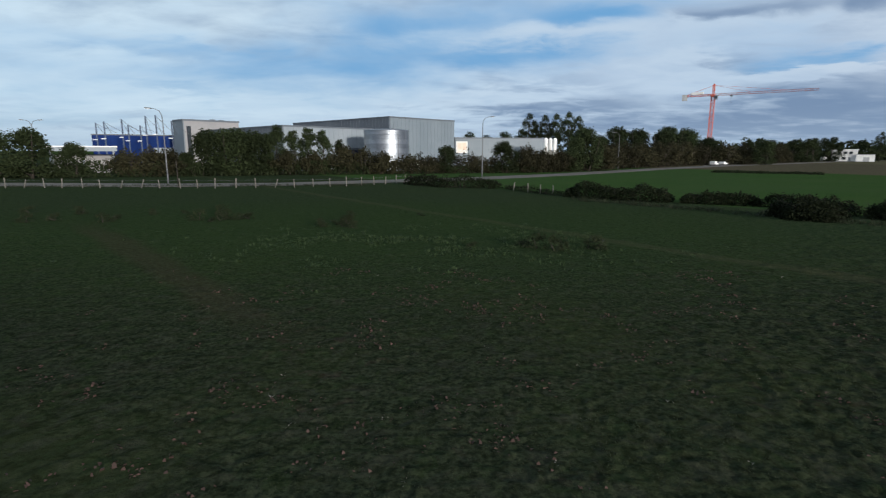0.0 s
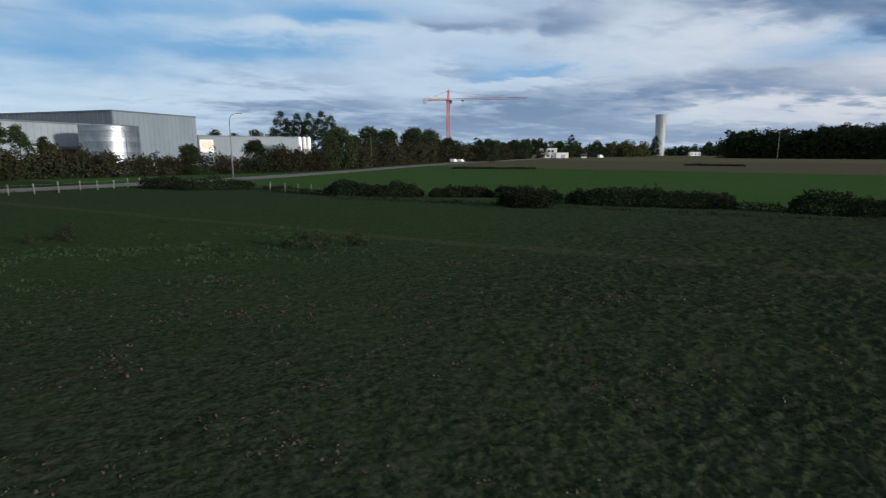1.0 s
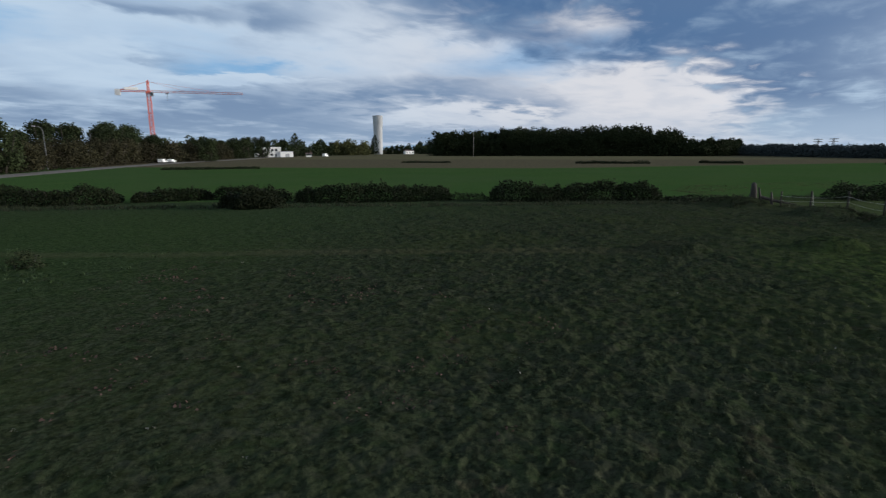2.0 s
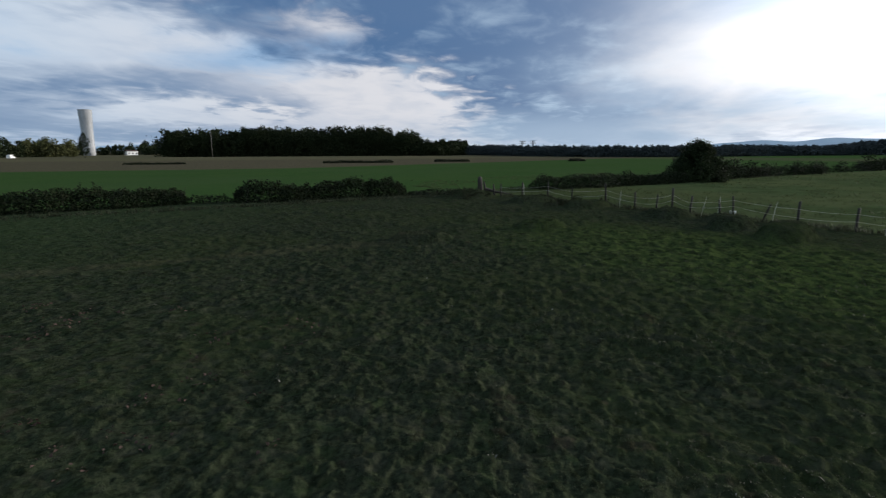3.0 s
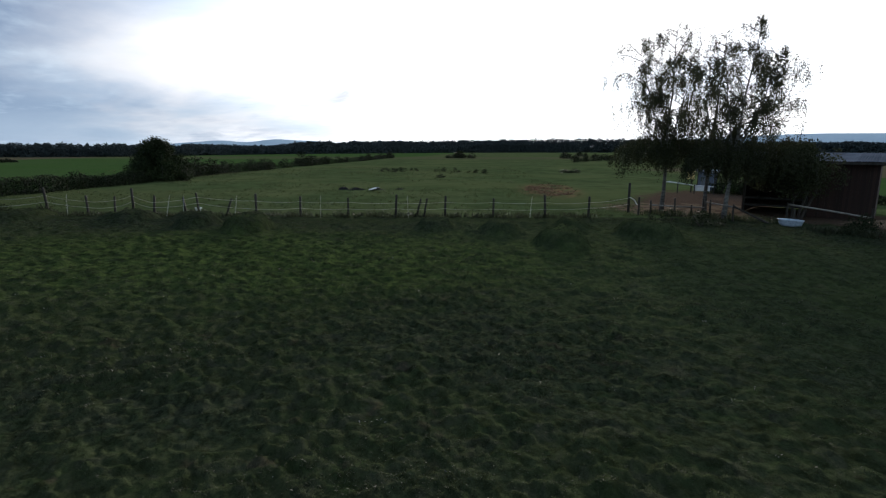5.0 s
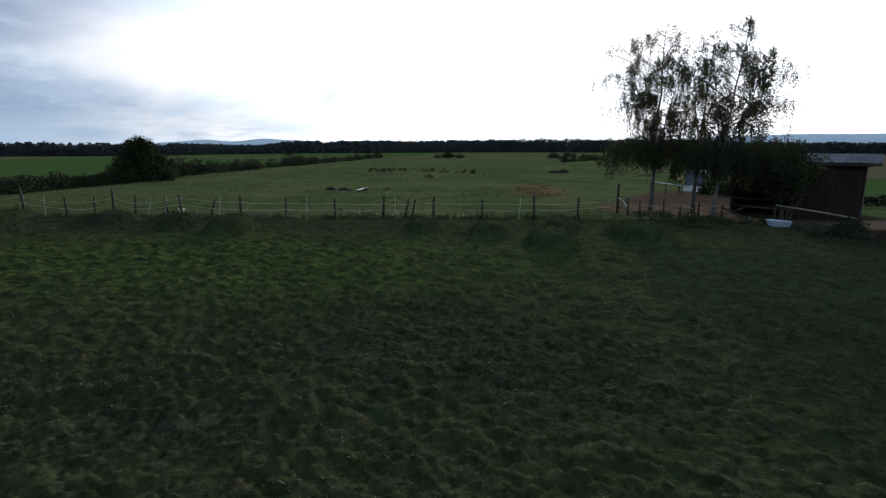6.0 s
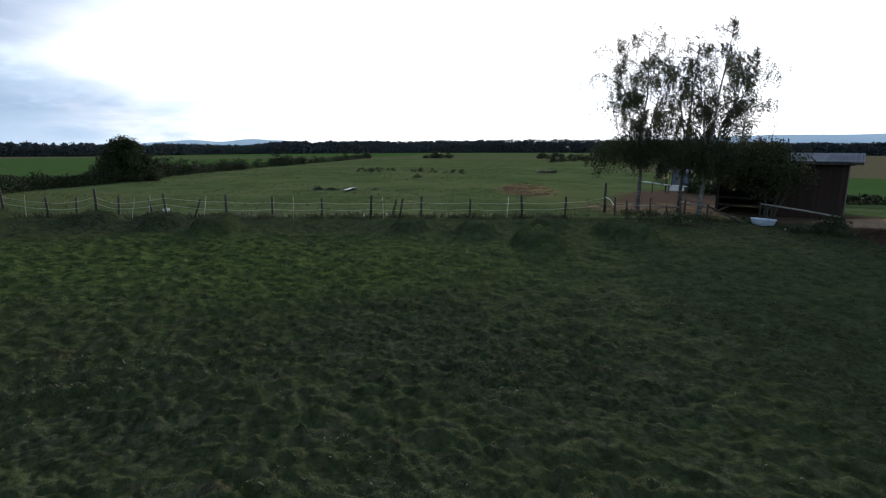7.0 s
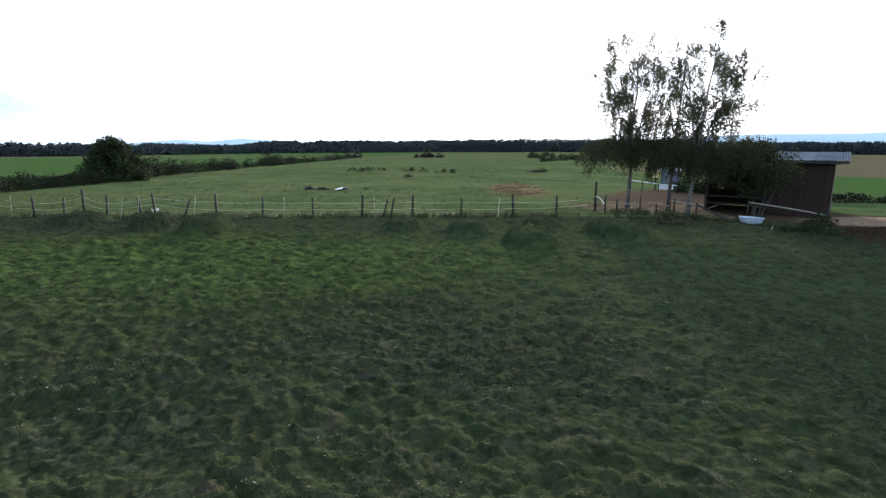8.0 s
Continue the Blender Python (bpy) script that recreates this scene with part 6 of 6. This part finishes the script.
def hall(name, corner, du, lu, dv, lv, height, mat_u, mat_v, label, rib=0.0, parapet=0.35):
    """A flat-roofed hall: the corner, two directions with lengths, and cladding for the two faces seen."""
    c = Vector((corner[0], corner[1], 0))
    ob = thing(name, (c.x, c.y, 0), label, "industrial hall")
    a, b = Vector((0, 0, 0)), du * lu
    d, e = du * lu + dv * lv, dv * lv

    def wall(p, q, mat, thick=0.3):
        inward = ((a + d) / 2 - (p + q) / 2)
        n = Vector((-(q - p).y, (q - p).x, 0)).normalized()
        if n.dot(inward) < 0:
            n = -n
        s = Shape()
        vs = []
        for z in (-0.2, height):
            vs += [(p.x, p.y, z), (q.x, q.y, z), (q.x + n.x * thick, q.y + n.y * thick, z), (p.x + n.x * thick, p.y + n.y * thick, z)]
        s.add(vs, [(0, 1, 5, 4), (1, 2, 6, 5), (2, 3, 7, 6), (3, 0, 4, 7), (4, 5, 6, 7), (0, 3, 2, 1)])
        part("wall", s, mat, ob)
        if rib:
            # standing seams of the cladding, joined to one mesh
            r, k = Shape(), int((q - p).length / rib)
            for i in range(1, k):
                m = p.lerp(q, i / k) - n * 0.03
                r.box(0.05, 0.075, height - 0.4, pose(m.x, m.y, 0.1, 0, 0, math.degrees(math.atan2((q - p).y, (q - p).x))))
            tagged(part("cladding_ribs", r, mat, ob), kind="stuff")
        t = Shape()
        ang = math.degrees(math.atan2((q - p).y, (q - p).x))
        mid = (p + q) / 2 - n * 0.04
        t.box((q - p).length + 0.16, 0.25, parapet, pose(mid.x, mid.y, height - parapet + 0.06, 0, 0, ang))
        part("parapet_trim", t, DARKCLAD, ob)
    wall(a, b, mat_u)
    wall(e, a, mat_v)
    wall(b, d, mat_v)
    wall(d, e, mat_u)
    r = Shape()
    cen = d / 2
    vs = [tuple(cen + (p - cen) * 0.985 + Vector((0, 0, height - 0.25))) for p in (a, b, d, e)] + [tuple(cen + (p - cen) * 0.985 + Vector((0, 0, height - 0.1))) for p in (a, b, d, e)]
    r.add(vs, [(4, 5, 6, 7), (3, 2, 1, 0), (0, 1, 5, 4), (1, 2, 6, 5), (2, 3, 7, 6), (3, 0, 4, 7)])
    part("roof", r, ROOFGREY, ob)
    return ob


big = hall("main_hall", (-17.3, 150.6), U, 27.2, V, 52.5, 14.5, CLADDING, DARKCLAD, "large flat-roofed grey clad industrial hall", rib=1.5)
low = hall("white_hall", (-42.0, 133.5), U, 29.0, V, 50.0, 11.3, WHITECLAD, DARKCLAD, "long off-white clad hall with a dark side", rib=1.5)
slab(low, "dark_door", (14.0, 15.2), (18.4, 20.0), 0.1, 5.2, BLUECLAD, (0.736, -0.677, 0), label="dark blue roller door")
slab(low, "canopy", (11.5, 12.5), (19.5, 21.2), 5.4, 5.9, DARKCLAD, (0.736, -0.677, 0), 1.6, "dark flat canopy")
office = hall("office_tower", (-82.5, 167.0), U, 18.0, V, 9.0, 14.6, CREAM, CLADDING, "cream rendered office block with a dark stair window", parapet=0.5)
slab(office, "stair_window", U * 1.0, U * 2.3, 3.0, 12.6, GLASS, (0.736, -0.677, 0), label="tall dark strip window")
slab(office, "window", U * 6.0, U * 10.0, 8.4, 9.9, GLASS, (0.736, -0.677, 0))
for k, h in ((11, 0.6), (4, 0.4), (14, 0.5)):
    s = Shape().box(1.2, 1.2, h, pose(*(U * k + V * 4), 0) @ Matrix.Translation((0, 0, 14.5)))
    part("roof_unit", s, STEEL, office)
blue = hall("blue_hall", (-113.4, 170.7), Vector((0.86, 0.51, 0)), 25.6, Vector((-0.51, 0.86, 0)), 30.0, 10.2, BLUECLAD, BLUECLAD, "deep blue clad warehouse with steel masts", rib=1.2)
slab(blue, "loading_window", Vector((0.86, 0.51, 0)) * 17.0, Vector((0.86, 0.51, 0)) * 24.5, 3.0, 6.0, WHITECLAD, (0.51, -0.86, 0), label="pale loading bay panel")
right = hall("low_hall", (1.6, 186.0), Vector((0.97, 0.24, 0)), 34.0, Vector((-0.24, 0.97, 0)), 24.0, 9.7, CLADDING, DARKCLAD, "low pale grey hall with a square poster", rib=2.0)


def poster():
    ob = thing("wall_poster", (1.6, 186.0, 0), "faded square orange and white poster on the hall wall", "poster")
    d, out = Vector((0.97, 0.24, 0)), Vector((0.24, -0.97, 0))
    a = out * 0.1
    slab(ob, "board", a + d * 0.5, a + d * 4.6, 4.4, 8.4, WHITEWALL, out, 0.06)
    slab(ob, "print", a + out * 0.06 + d * 0.9, a + out * 0.06 + d * 4.2, 5.4, 8.0, SIGNORANGE, out, 0.01, "faded orange printed field")
    for k in range(3):
        slab(ob, "text_bar", a + out * 0.06 + d * 1.1, a + out * 0.06 + d * (3.9 - 0.5 * k), 4.62 + 0.24 * k, 4.74 + 0.24 * k, SIGNORANGE, out, 0.01)


poster()


def tank():
    ob = thing("storage_tank", (-17.2, 141.0, 0), "large galvanised round storage tank before the hall", "tank")
    R, H, n = 5.85, 10.3, 56
    rings = 9
    for k in range(rings):
        s = Shape()
        z0, z1 = H * k / rings, H * (k + 1) / rings
        s.lathe([(R, z0), (R + 0.012, z0 + 0.03), (R, z0 + 0.08), (R, z1)], n)
        part("shell_ring", s, STEEL, ob, smooth=True)
    t = Shape()
    t.lathe([(R + 0.10, H - 0.15), (R + 0.10, H + 0.06), (R - 0.1, H + 0.06), (R * 0.5, H + 0.35), (0.0, H + 0.5)], n)
    lid = part("lid", t, STEEL, ob, smooth=True)
    part("hatch", Shape().box(0.9, 0.9, 0.3, pose(2.0, -2.0, H + 0.3), edge=0.1), STEEL, lid)
    for sx in (-0.35, 0.35):
        l = Shape()
        l.tube([(R * 0.95 + sx, -R * 0.45, 0), (R * 0.95 + sx, -R * 0.45, H + 0.9)], 0.04, 5)
        part("ladder_rail", l, STEEL, ob)


tank()


def small_silos():
    for i in range(3):
        s = Shape()
        s.lathe([(0.0, 0.0), (0.62, 0.0), (0.62, 8.6), (0.55, 9.1), (0.2, 9.4), (0.0, 9.45)], 20)
        ob = thing("white_silo", (31.6 + 1.45 * i, 178.6 - 0.15 * i, 0), "slim white silo standing at the hall end", "silo", "white silos")
        part("body", s, WHITEWALL, ob, smooth=True)
        p = Shape()
        p.tube([(0.66, 0, 0), (0.66, 0, 9.0), (0.3, 0, 9.5)], 0.06, 6)
        part("filling_pipe", p, STEEL, ob)


small_silos()


def masts():
    """Steel masts with stay cables before the blue hall."""
    for x, y, h in ((-98.5, 150.0, 12.8), (-96.8, 151.0, 13.2), (-92.9, 152.8, 13.9), (-91.9, 154.0, 12.4), (-89.6, 156.0, 12.4), (-87.8, 155.8, 15.0), (-85.5, 157.0, 15.4), (-83.5, 162.0, 13.9)):
        ob = thing("steel_mast", (x, y, 0), "blue-grey lattice-stayed steel mast before the warehouse", "mast", "warehouse masts")
        s = Shape()
        s.box(0.34, 0.34, h, pose(0, 0, -0.2), taper=0.85, edge=0.05)
        part("column", s, MASTBLUE, ob)
        c = Shape()
        c.tube([(0, 0, h - 0.4), (3.4, 3.6, 10.0)], 0.05, 5)
        c.tube([(0, 0, h - 0.4), (-1.2, 5.0, 10.0)], 0.05, 5)
        part("stay_cable", c, CABLE, ob)
        l = Shape()
        l.box(1.1, 0.3, 0.25, pose(-0.3, -0.3, h * 0.62))
        part("floodlight", l, PLASTIC, ob)


masts()


def low_canopy():
    ob = thing("loading_canopy", (-82.5, 119.5, 0), "long low white canopy roof behind the bushes", "canopy", turn=32)
    s = Shape().box(13.0, 6.0, 0.9, pose(0, 0, 4.9), edge=0.05)
    part("roof", s, WHITECLAD, ob)
    s = Shape().box(13.2, 6.2, 0.25, pose(0, 0, 5.8))
    part("trim", s, WHITEWALL, ob)
    for x in (-5.8, 0, 5.8):
        for y in (-2.6, 2.6):
            p = Shape().box(0.3, 0.3, 5.1, pose(x, y, -0.2))
            part("column", p, WHITECLAD, ob)
    s = Shape().box(12.0, 0.3, 4.2, pose(0, 2.9, 0))
    part("back_wall", s, CREAM, ob)


low_canopy()

# ---- crane, tower, village ----
def lattice_beam(s, a, b, half, bays, r):
    """A square lattice beam of chords and diagonals."""
    a, b = Vector(a), Vector(b)
    d = (b - a).normalized()
    p = d.cross(Vector((0, 0, 1)))
    p = p.normalized() if p.length > 0.1 else Vector((1, 0, 0))
    q = d.cross(p)
    cor = [p * half + q * half, p * half - q * half, -p * half - q * half, -p * half + q * half]
    for c in cor:
        s.tube([a + c, b + c], r, 4)
    for i in range(bays):
        u, w = a.lerp(b, i / bays), a.lerp(b, (i + 1) / bays)
        for j in range(4):
            c0, c1 = cor[j], cor[(j + 1) % 4]
            if i % 2:
                c0, c1 = c1, c0
            s.tube([u + c0, w + c1], r * 0.7, 4, False)
            s.tube([u + c0, u + c1], r * 0.6, 4, False)


def crane():
    ob = thing("tower_crane", (148.4, 306.4, 0), "red lattice tower crane over the trees", "crane", turn=-32.0)
    s = Shape()
    lattice_beam(s, (0, 0, 0), (0, 0, 35.0), 0.95, 20, 0.17)
    part("mast", s, CRANERED, ob)
    s = Shape()
    lattice_beam(s, (0, 0, 36.2), (0, 0, 41.6), 0.5, 5, 0.15)
    s.tube([(0, 0, 41.4), (0.2, 0, 42.2)], 0.35, 5)
    part("tower_head", s, CRANERED, ob)
    s = Shape().box(2.6, 2.6, 1.3, pose(0, 0, 35.0), edge=0.3)
    part("slewing_ring", s, CRANERED, ob)
    s = Shape()
    lattice_beam(s, (1.0, 0, 36.2), (48.5, 0, 36.6), 0.5, 34, 0.06)
    part("jib", s, CRANEJIB, ob)
    s = Shape()
    lattice_beam(s, (-1.0, 0, 36.2), (-15.5, 0, 36.2), 0.5, 10, 0.10)
    part("counter_jib", s, CRANERED, ob)
    s = Shape().box(2.6, 1.8, 3.2, pose(-14.6, 0, 33.7), edge=0.1)
    part("ballast", s, CONCRETE, ob)
    s = Shape().box(6.5, 1.3, 1.3, pose(-8.2, 0, 36.7), edge=0.1)
    part("machinery_box", s, WHITEWALL, ob)
    s = Shape().box(1.7, 1.7, 2.2, pose(1.6, -1.2, 33.6), edge=0.2)
    cab = part("cab", s, DARKCLAD, ob)
    part("cab_window", Shape().box(1.3, 0.06, 1.2, pose(1.6, -2.08, 34.2)), GLASS, cab)
    s = Shape()
    s.tube([(0, 0, 41.4), (18, 0, 37.0)], 0.05, 4)
    s.tube([(0, 0, 41.4), (34, 0, 37.1)], 0.05, 4)
    s.tube([(0, 0, 41.4), (-13, 0, 36.8)], 0.09, 4)
    part("tie_rods", s, CRANERED, ob)
    s = Shape().box(1.4, 1.0, 0.6, pose(9.0, 0, 35.0))
    s.tube([(9, 0, 35.0), (9, 0, 31.5)], 0.07, 4)
    part("trolley", s, DARKCLAD, ob)
    s = Shape().box(5.0, 5.0, 1.2, pose(0, 0, -0.2), edge=0.2)
    part("footing", s, CONCRETE, ob)


crane()


def water_tower():
    ob = thing("water_tower", (404.0, 372.5, 0), "slender pale concrete water tower flaring at the top", "water tower")
    s = Shape()
    s.lathe([(0.0, -0.3), (4.4, -0.3), (4.3, 6.0), (4.35, 20.0), (4.65, 30.0), (5.0, 36.5), (5.05, 37.2)], 36)
    part("shaft", s, CONCRETE, ob, smooth=True)
    s = Shape()
    s.lathe([(5.2, 37.0), (5.25, 38.0), (4.9, 38.1), (0.0, 38.6)], 36)
    part("top_slab", s, CONCRETE, ob, smooth=False)
    for k in range(18):
        w = 2 * math.pi * k / 18
        c = Shape()
        c.tube([(4.38 * math.cos(w), 4.38 * math.sin(w), 0), (4.37 * math.cos(w), 4.37 * math.sin(w), 20), (5.02 * math.cos(w), 5.02 * math.sin(w), 36.6)], 0.10, 4)
        part("rib", c, CONCRETE, ob)
    d = Shape().box(1.6, 0.4, 2.6, pose(-3.0, -2.9, 0, 0, 0, 135))
    part("door", d, DARKCLAD, ob)


water_tower()


def block(parent, name, x, y, sx, sy, h, mat, turn=0.0, z=0.0):
    return part(name, Shape().box(sx, sy, h, pose(x, y, z, 0, 0, turn)), mat, parent)


def white_house():
    ob = thing("white_house", (219.5, 291.5, 0), "bright white flat-roofed two-storey house", "house", turn=-36)
    block(ob, "wall", -3.6, 3.0, 11.5, 9.0, 6.2, WHITEWALL, 0, -0.1)
    block(ob, "roof", -3.6, 3.0, 12.0, 9.5, 0.35, WHITEWALL, 0, 6.05)
    block(ob, "extension", 5.6, 1.0, 8.0, 7.0, 3.6, WHITEWALL, 0, -0.1)
    block(ob, "extension_roof", 5.6, 1.0, 8.3, 7.3, 0.3, CONCRETE, 0, 3.45)
    for i in range(4):
        w = part("window", Shape().box(1.5, 0.12, 1.3, pose(-8.0 + 2.4 * i, -1.53, 3.9)), GLASS, ob)
        part("sill", Shape().box(1.7, 0.25, 0.1, pose(-8.0 + 2.4 * i, -1.6, 3.8)), CONCRETE, w)
    for i in range(2):
        part("window", Shape().box(1.5, 0.12, 1.4, pose(-7.0 + 3.4 * i, -1.53, 0.9)), GLASS, ob)
    part("door", Shape().box(1.1, 0.12, 2.1, pose(-1.2, -1.53, 0.0)), DARKCLAD, ob)
    part("garage_door", Shape().box(2.6, 0.12, 2.2, pose(6.0, -2.53, 0.0)), CONCRETE, ob)


white_house()


def cottage(x, y, sx, sy, h, roof, turn, wall, label, tiles=None):
    ob = thing("village_house", (x, y, 0), label, "house", "village houses", turn=turn)
    block(ob, "wall", 0, 0, sx, sy, h, wall, 0, -0.1)
    s = Shape()
    a, b = sx / 2 + 0.4, sy / 2 + 0.4
    s.add([(-a, -b, h - 0.15), (a, -b, h - 0.15), (a, b, h - 0.15), (-a, b, h - 0.15), (-a, 0, h + roof), (a, 0, h + roof)], [(0, 1, 5, 4), (2, 3, 4, 5), (1, 2, 5), (3, 0, 4), (3, 2, 1, 0)])
    part("roof", s, tiles or REDTILE, ob)
    for i in range(3):
        part("window", Shape().box(1.1, 0.1, 1.2, pose(-sx / 3 + i * sx / 3, -sy / 2 - 0.03, 1.0)), GLASS, ob)
    part("chimney", Shape().box(0.6, 0.6, 1.6, pose(sx * 0.3, 0.3, h + roof * 0.6)), REDTILE, ob)


cottage(201, 304, 8.0, 6.0, 2.6, 0.4, -36, WHITEWALL, "small white flat outbuilding beside the fields", WHITEWALL)
cottage(432, 356, 9.0, 7.0, 3.6, 1.2, -30, WHITEWALL, "white gabled house beyond the water tower")
cottage(460, 318, 12.0, 9.0, 5.0, 3.5, -30, CREAM, "pale gabled house at the wood edge")
cottage(480, 290, 14.0, 9.0, 5.0, 4.0, -40, WHITEWALL, "white house with a brown roof far off")
cottage(238, 283, 3.6, 3.0, 2.3, 0.5, -40, WHITEWALL, "tiny white hut near the white house")


def van(x, y, turn, label, length=4.8, height=2.1, paint=None):
    ob = thing("parked_van", (x, y, 0), label, "van", "parked vans", turn=turn)
    s = Shape()
    L, h = length / 2, height
    prof = [(-L, 0.35), (-L, h * 0.93), (-L + 0.15, h), (L * 0.35, h), (L * 0.62, h * 0.62), (L, h * 0.52), (L, 0.35)]
    vs = [(x, -0.9, z) for x, z in prof] + [(x, 0.9, z) for x, z in prof]
    n = len(prof)
    s.add(vs, [tuple(range(n)), tuple(range(2 * n - 1, n - 1, -1))] + [(i, i + n, (i + 1) % n + n, (i + 1) % n) for i in range(n)])
    part("body", s, paint or WHITEWALL, ob)
    for wx in (-L * 0.62, L * 0.62):
        for wy in (-0.85, 0.85):
            w = Shape()
            w.tube([(wx, wy - 0.1, 0.33), (wx, wy + 0.1, 0.33)], 0.33, 12)
            wheel = part("wheel", w, RUBBER, ob)
            rim = Shape()
            rim.tube([(wx, wy - 0.11, 0.33), (wx, wy + 0.11, 0.33)], 0.19, 10)
            part("rim", rim, LAMPGREY, wheel, "grey wheel rim")
    for wy in (-0.91, 0.88):
        part("side_window", Shape().box(1.0, 0.03, 0.5, pose(L * 0.25, wy + 0.015, h * 0.62)), GLASS, ob)


van(99, 200.5, 40, "white van parked on the lay-by", 3.6, 1.5)
van(104, 203.5, 40, "white car parked on the lay-by", 3.8, 1.3)
van(183, 300, 20, "white van beside the outbuilding")
van(209, 297, 20, "low white vehicle before the white house", 6.0, 2.3)
van(246, 276, 20, "white van near the village trees", 4.6, 2.2)
van(-9.0, 140.5, 40, "white van parked beside the tank", 5.0, 2.4)
van(-6.0, 143.5, 30, "white trailer parked by the big hall", 4.0, 2.6)


def pylon(x, y, h, label):
    ob = thing("power_pylon", (x, y, 0), label, "pylon", "power pylons", turn=60)
    s = Shape()
    lattice_beam(s, (0, 0, 0), (0, 0, h), 1.0, 14, 0.16)
    part("mast", s, LAMPGREY, ob)
    for z in (h * 0.78, h * 0.95):
        a = Shape()
        lattice_beam(a, (-5.5, 0, z), (5.5, 0, z), 0.4, 8, 0.13)
        part("cross_arm", a, LAMPGREY, ob)


pylon(898, 15, 18.5, "steel power pylon rising behind the forest")
pylon(905, -2, 19.0, "second steel power pylon behind the forest")
slim_pole = Shape()
slim_pole.tube([(0, 0, -0.3), (0, 0, 9.0), (0, 0, 17.0)], [0.18, 0.14, 0.09], 7)
o = new("lone_mast", slim_pole.mesh("lone_mast", PALEWOOD, True))
o.matrix_basis = pose(312, 200, 0)
tagged(o, "slim pale mast standing before the dark wood", "mast")


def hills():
    """Low ridges far away, their haze painted in as blue colour and faint glow."""
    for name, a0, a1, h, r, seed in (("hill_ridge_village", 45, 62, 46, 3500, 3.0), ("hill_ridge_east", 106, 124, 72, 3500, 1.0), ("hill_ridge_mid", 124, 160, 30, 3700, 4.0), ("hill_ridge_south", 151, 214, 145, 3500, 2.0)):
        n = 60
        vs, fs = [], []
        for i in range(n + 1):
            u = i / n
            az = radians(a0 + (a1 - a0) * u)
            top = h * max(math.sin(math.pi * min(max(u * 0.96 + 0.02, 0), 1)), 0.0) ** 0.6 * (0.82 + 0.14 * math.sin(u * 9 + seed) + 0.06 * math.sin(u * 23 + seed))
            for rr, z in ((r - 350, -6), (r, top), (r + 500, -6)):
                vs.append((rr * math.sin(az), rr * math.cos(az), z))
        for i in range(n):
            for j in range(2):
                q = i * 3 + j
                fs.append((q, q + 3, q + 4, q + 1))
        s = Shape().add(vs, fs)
        tagged(new("backdrop", s.mesh(name, HILLBLUE, True)), "low blue hills with painted haze on the horizon", "hills", kind="structure")


hills()
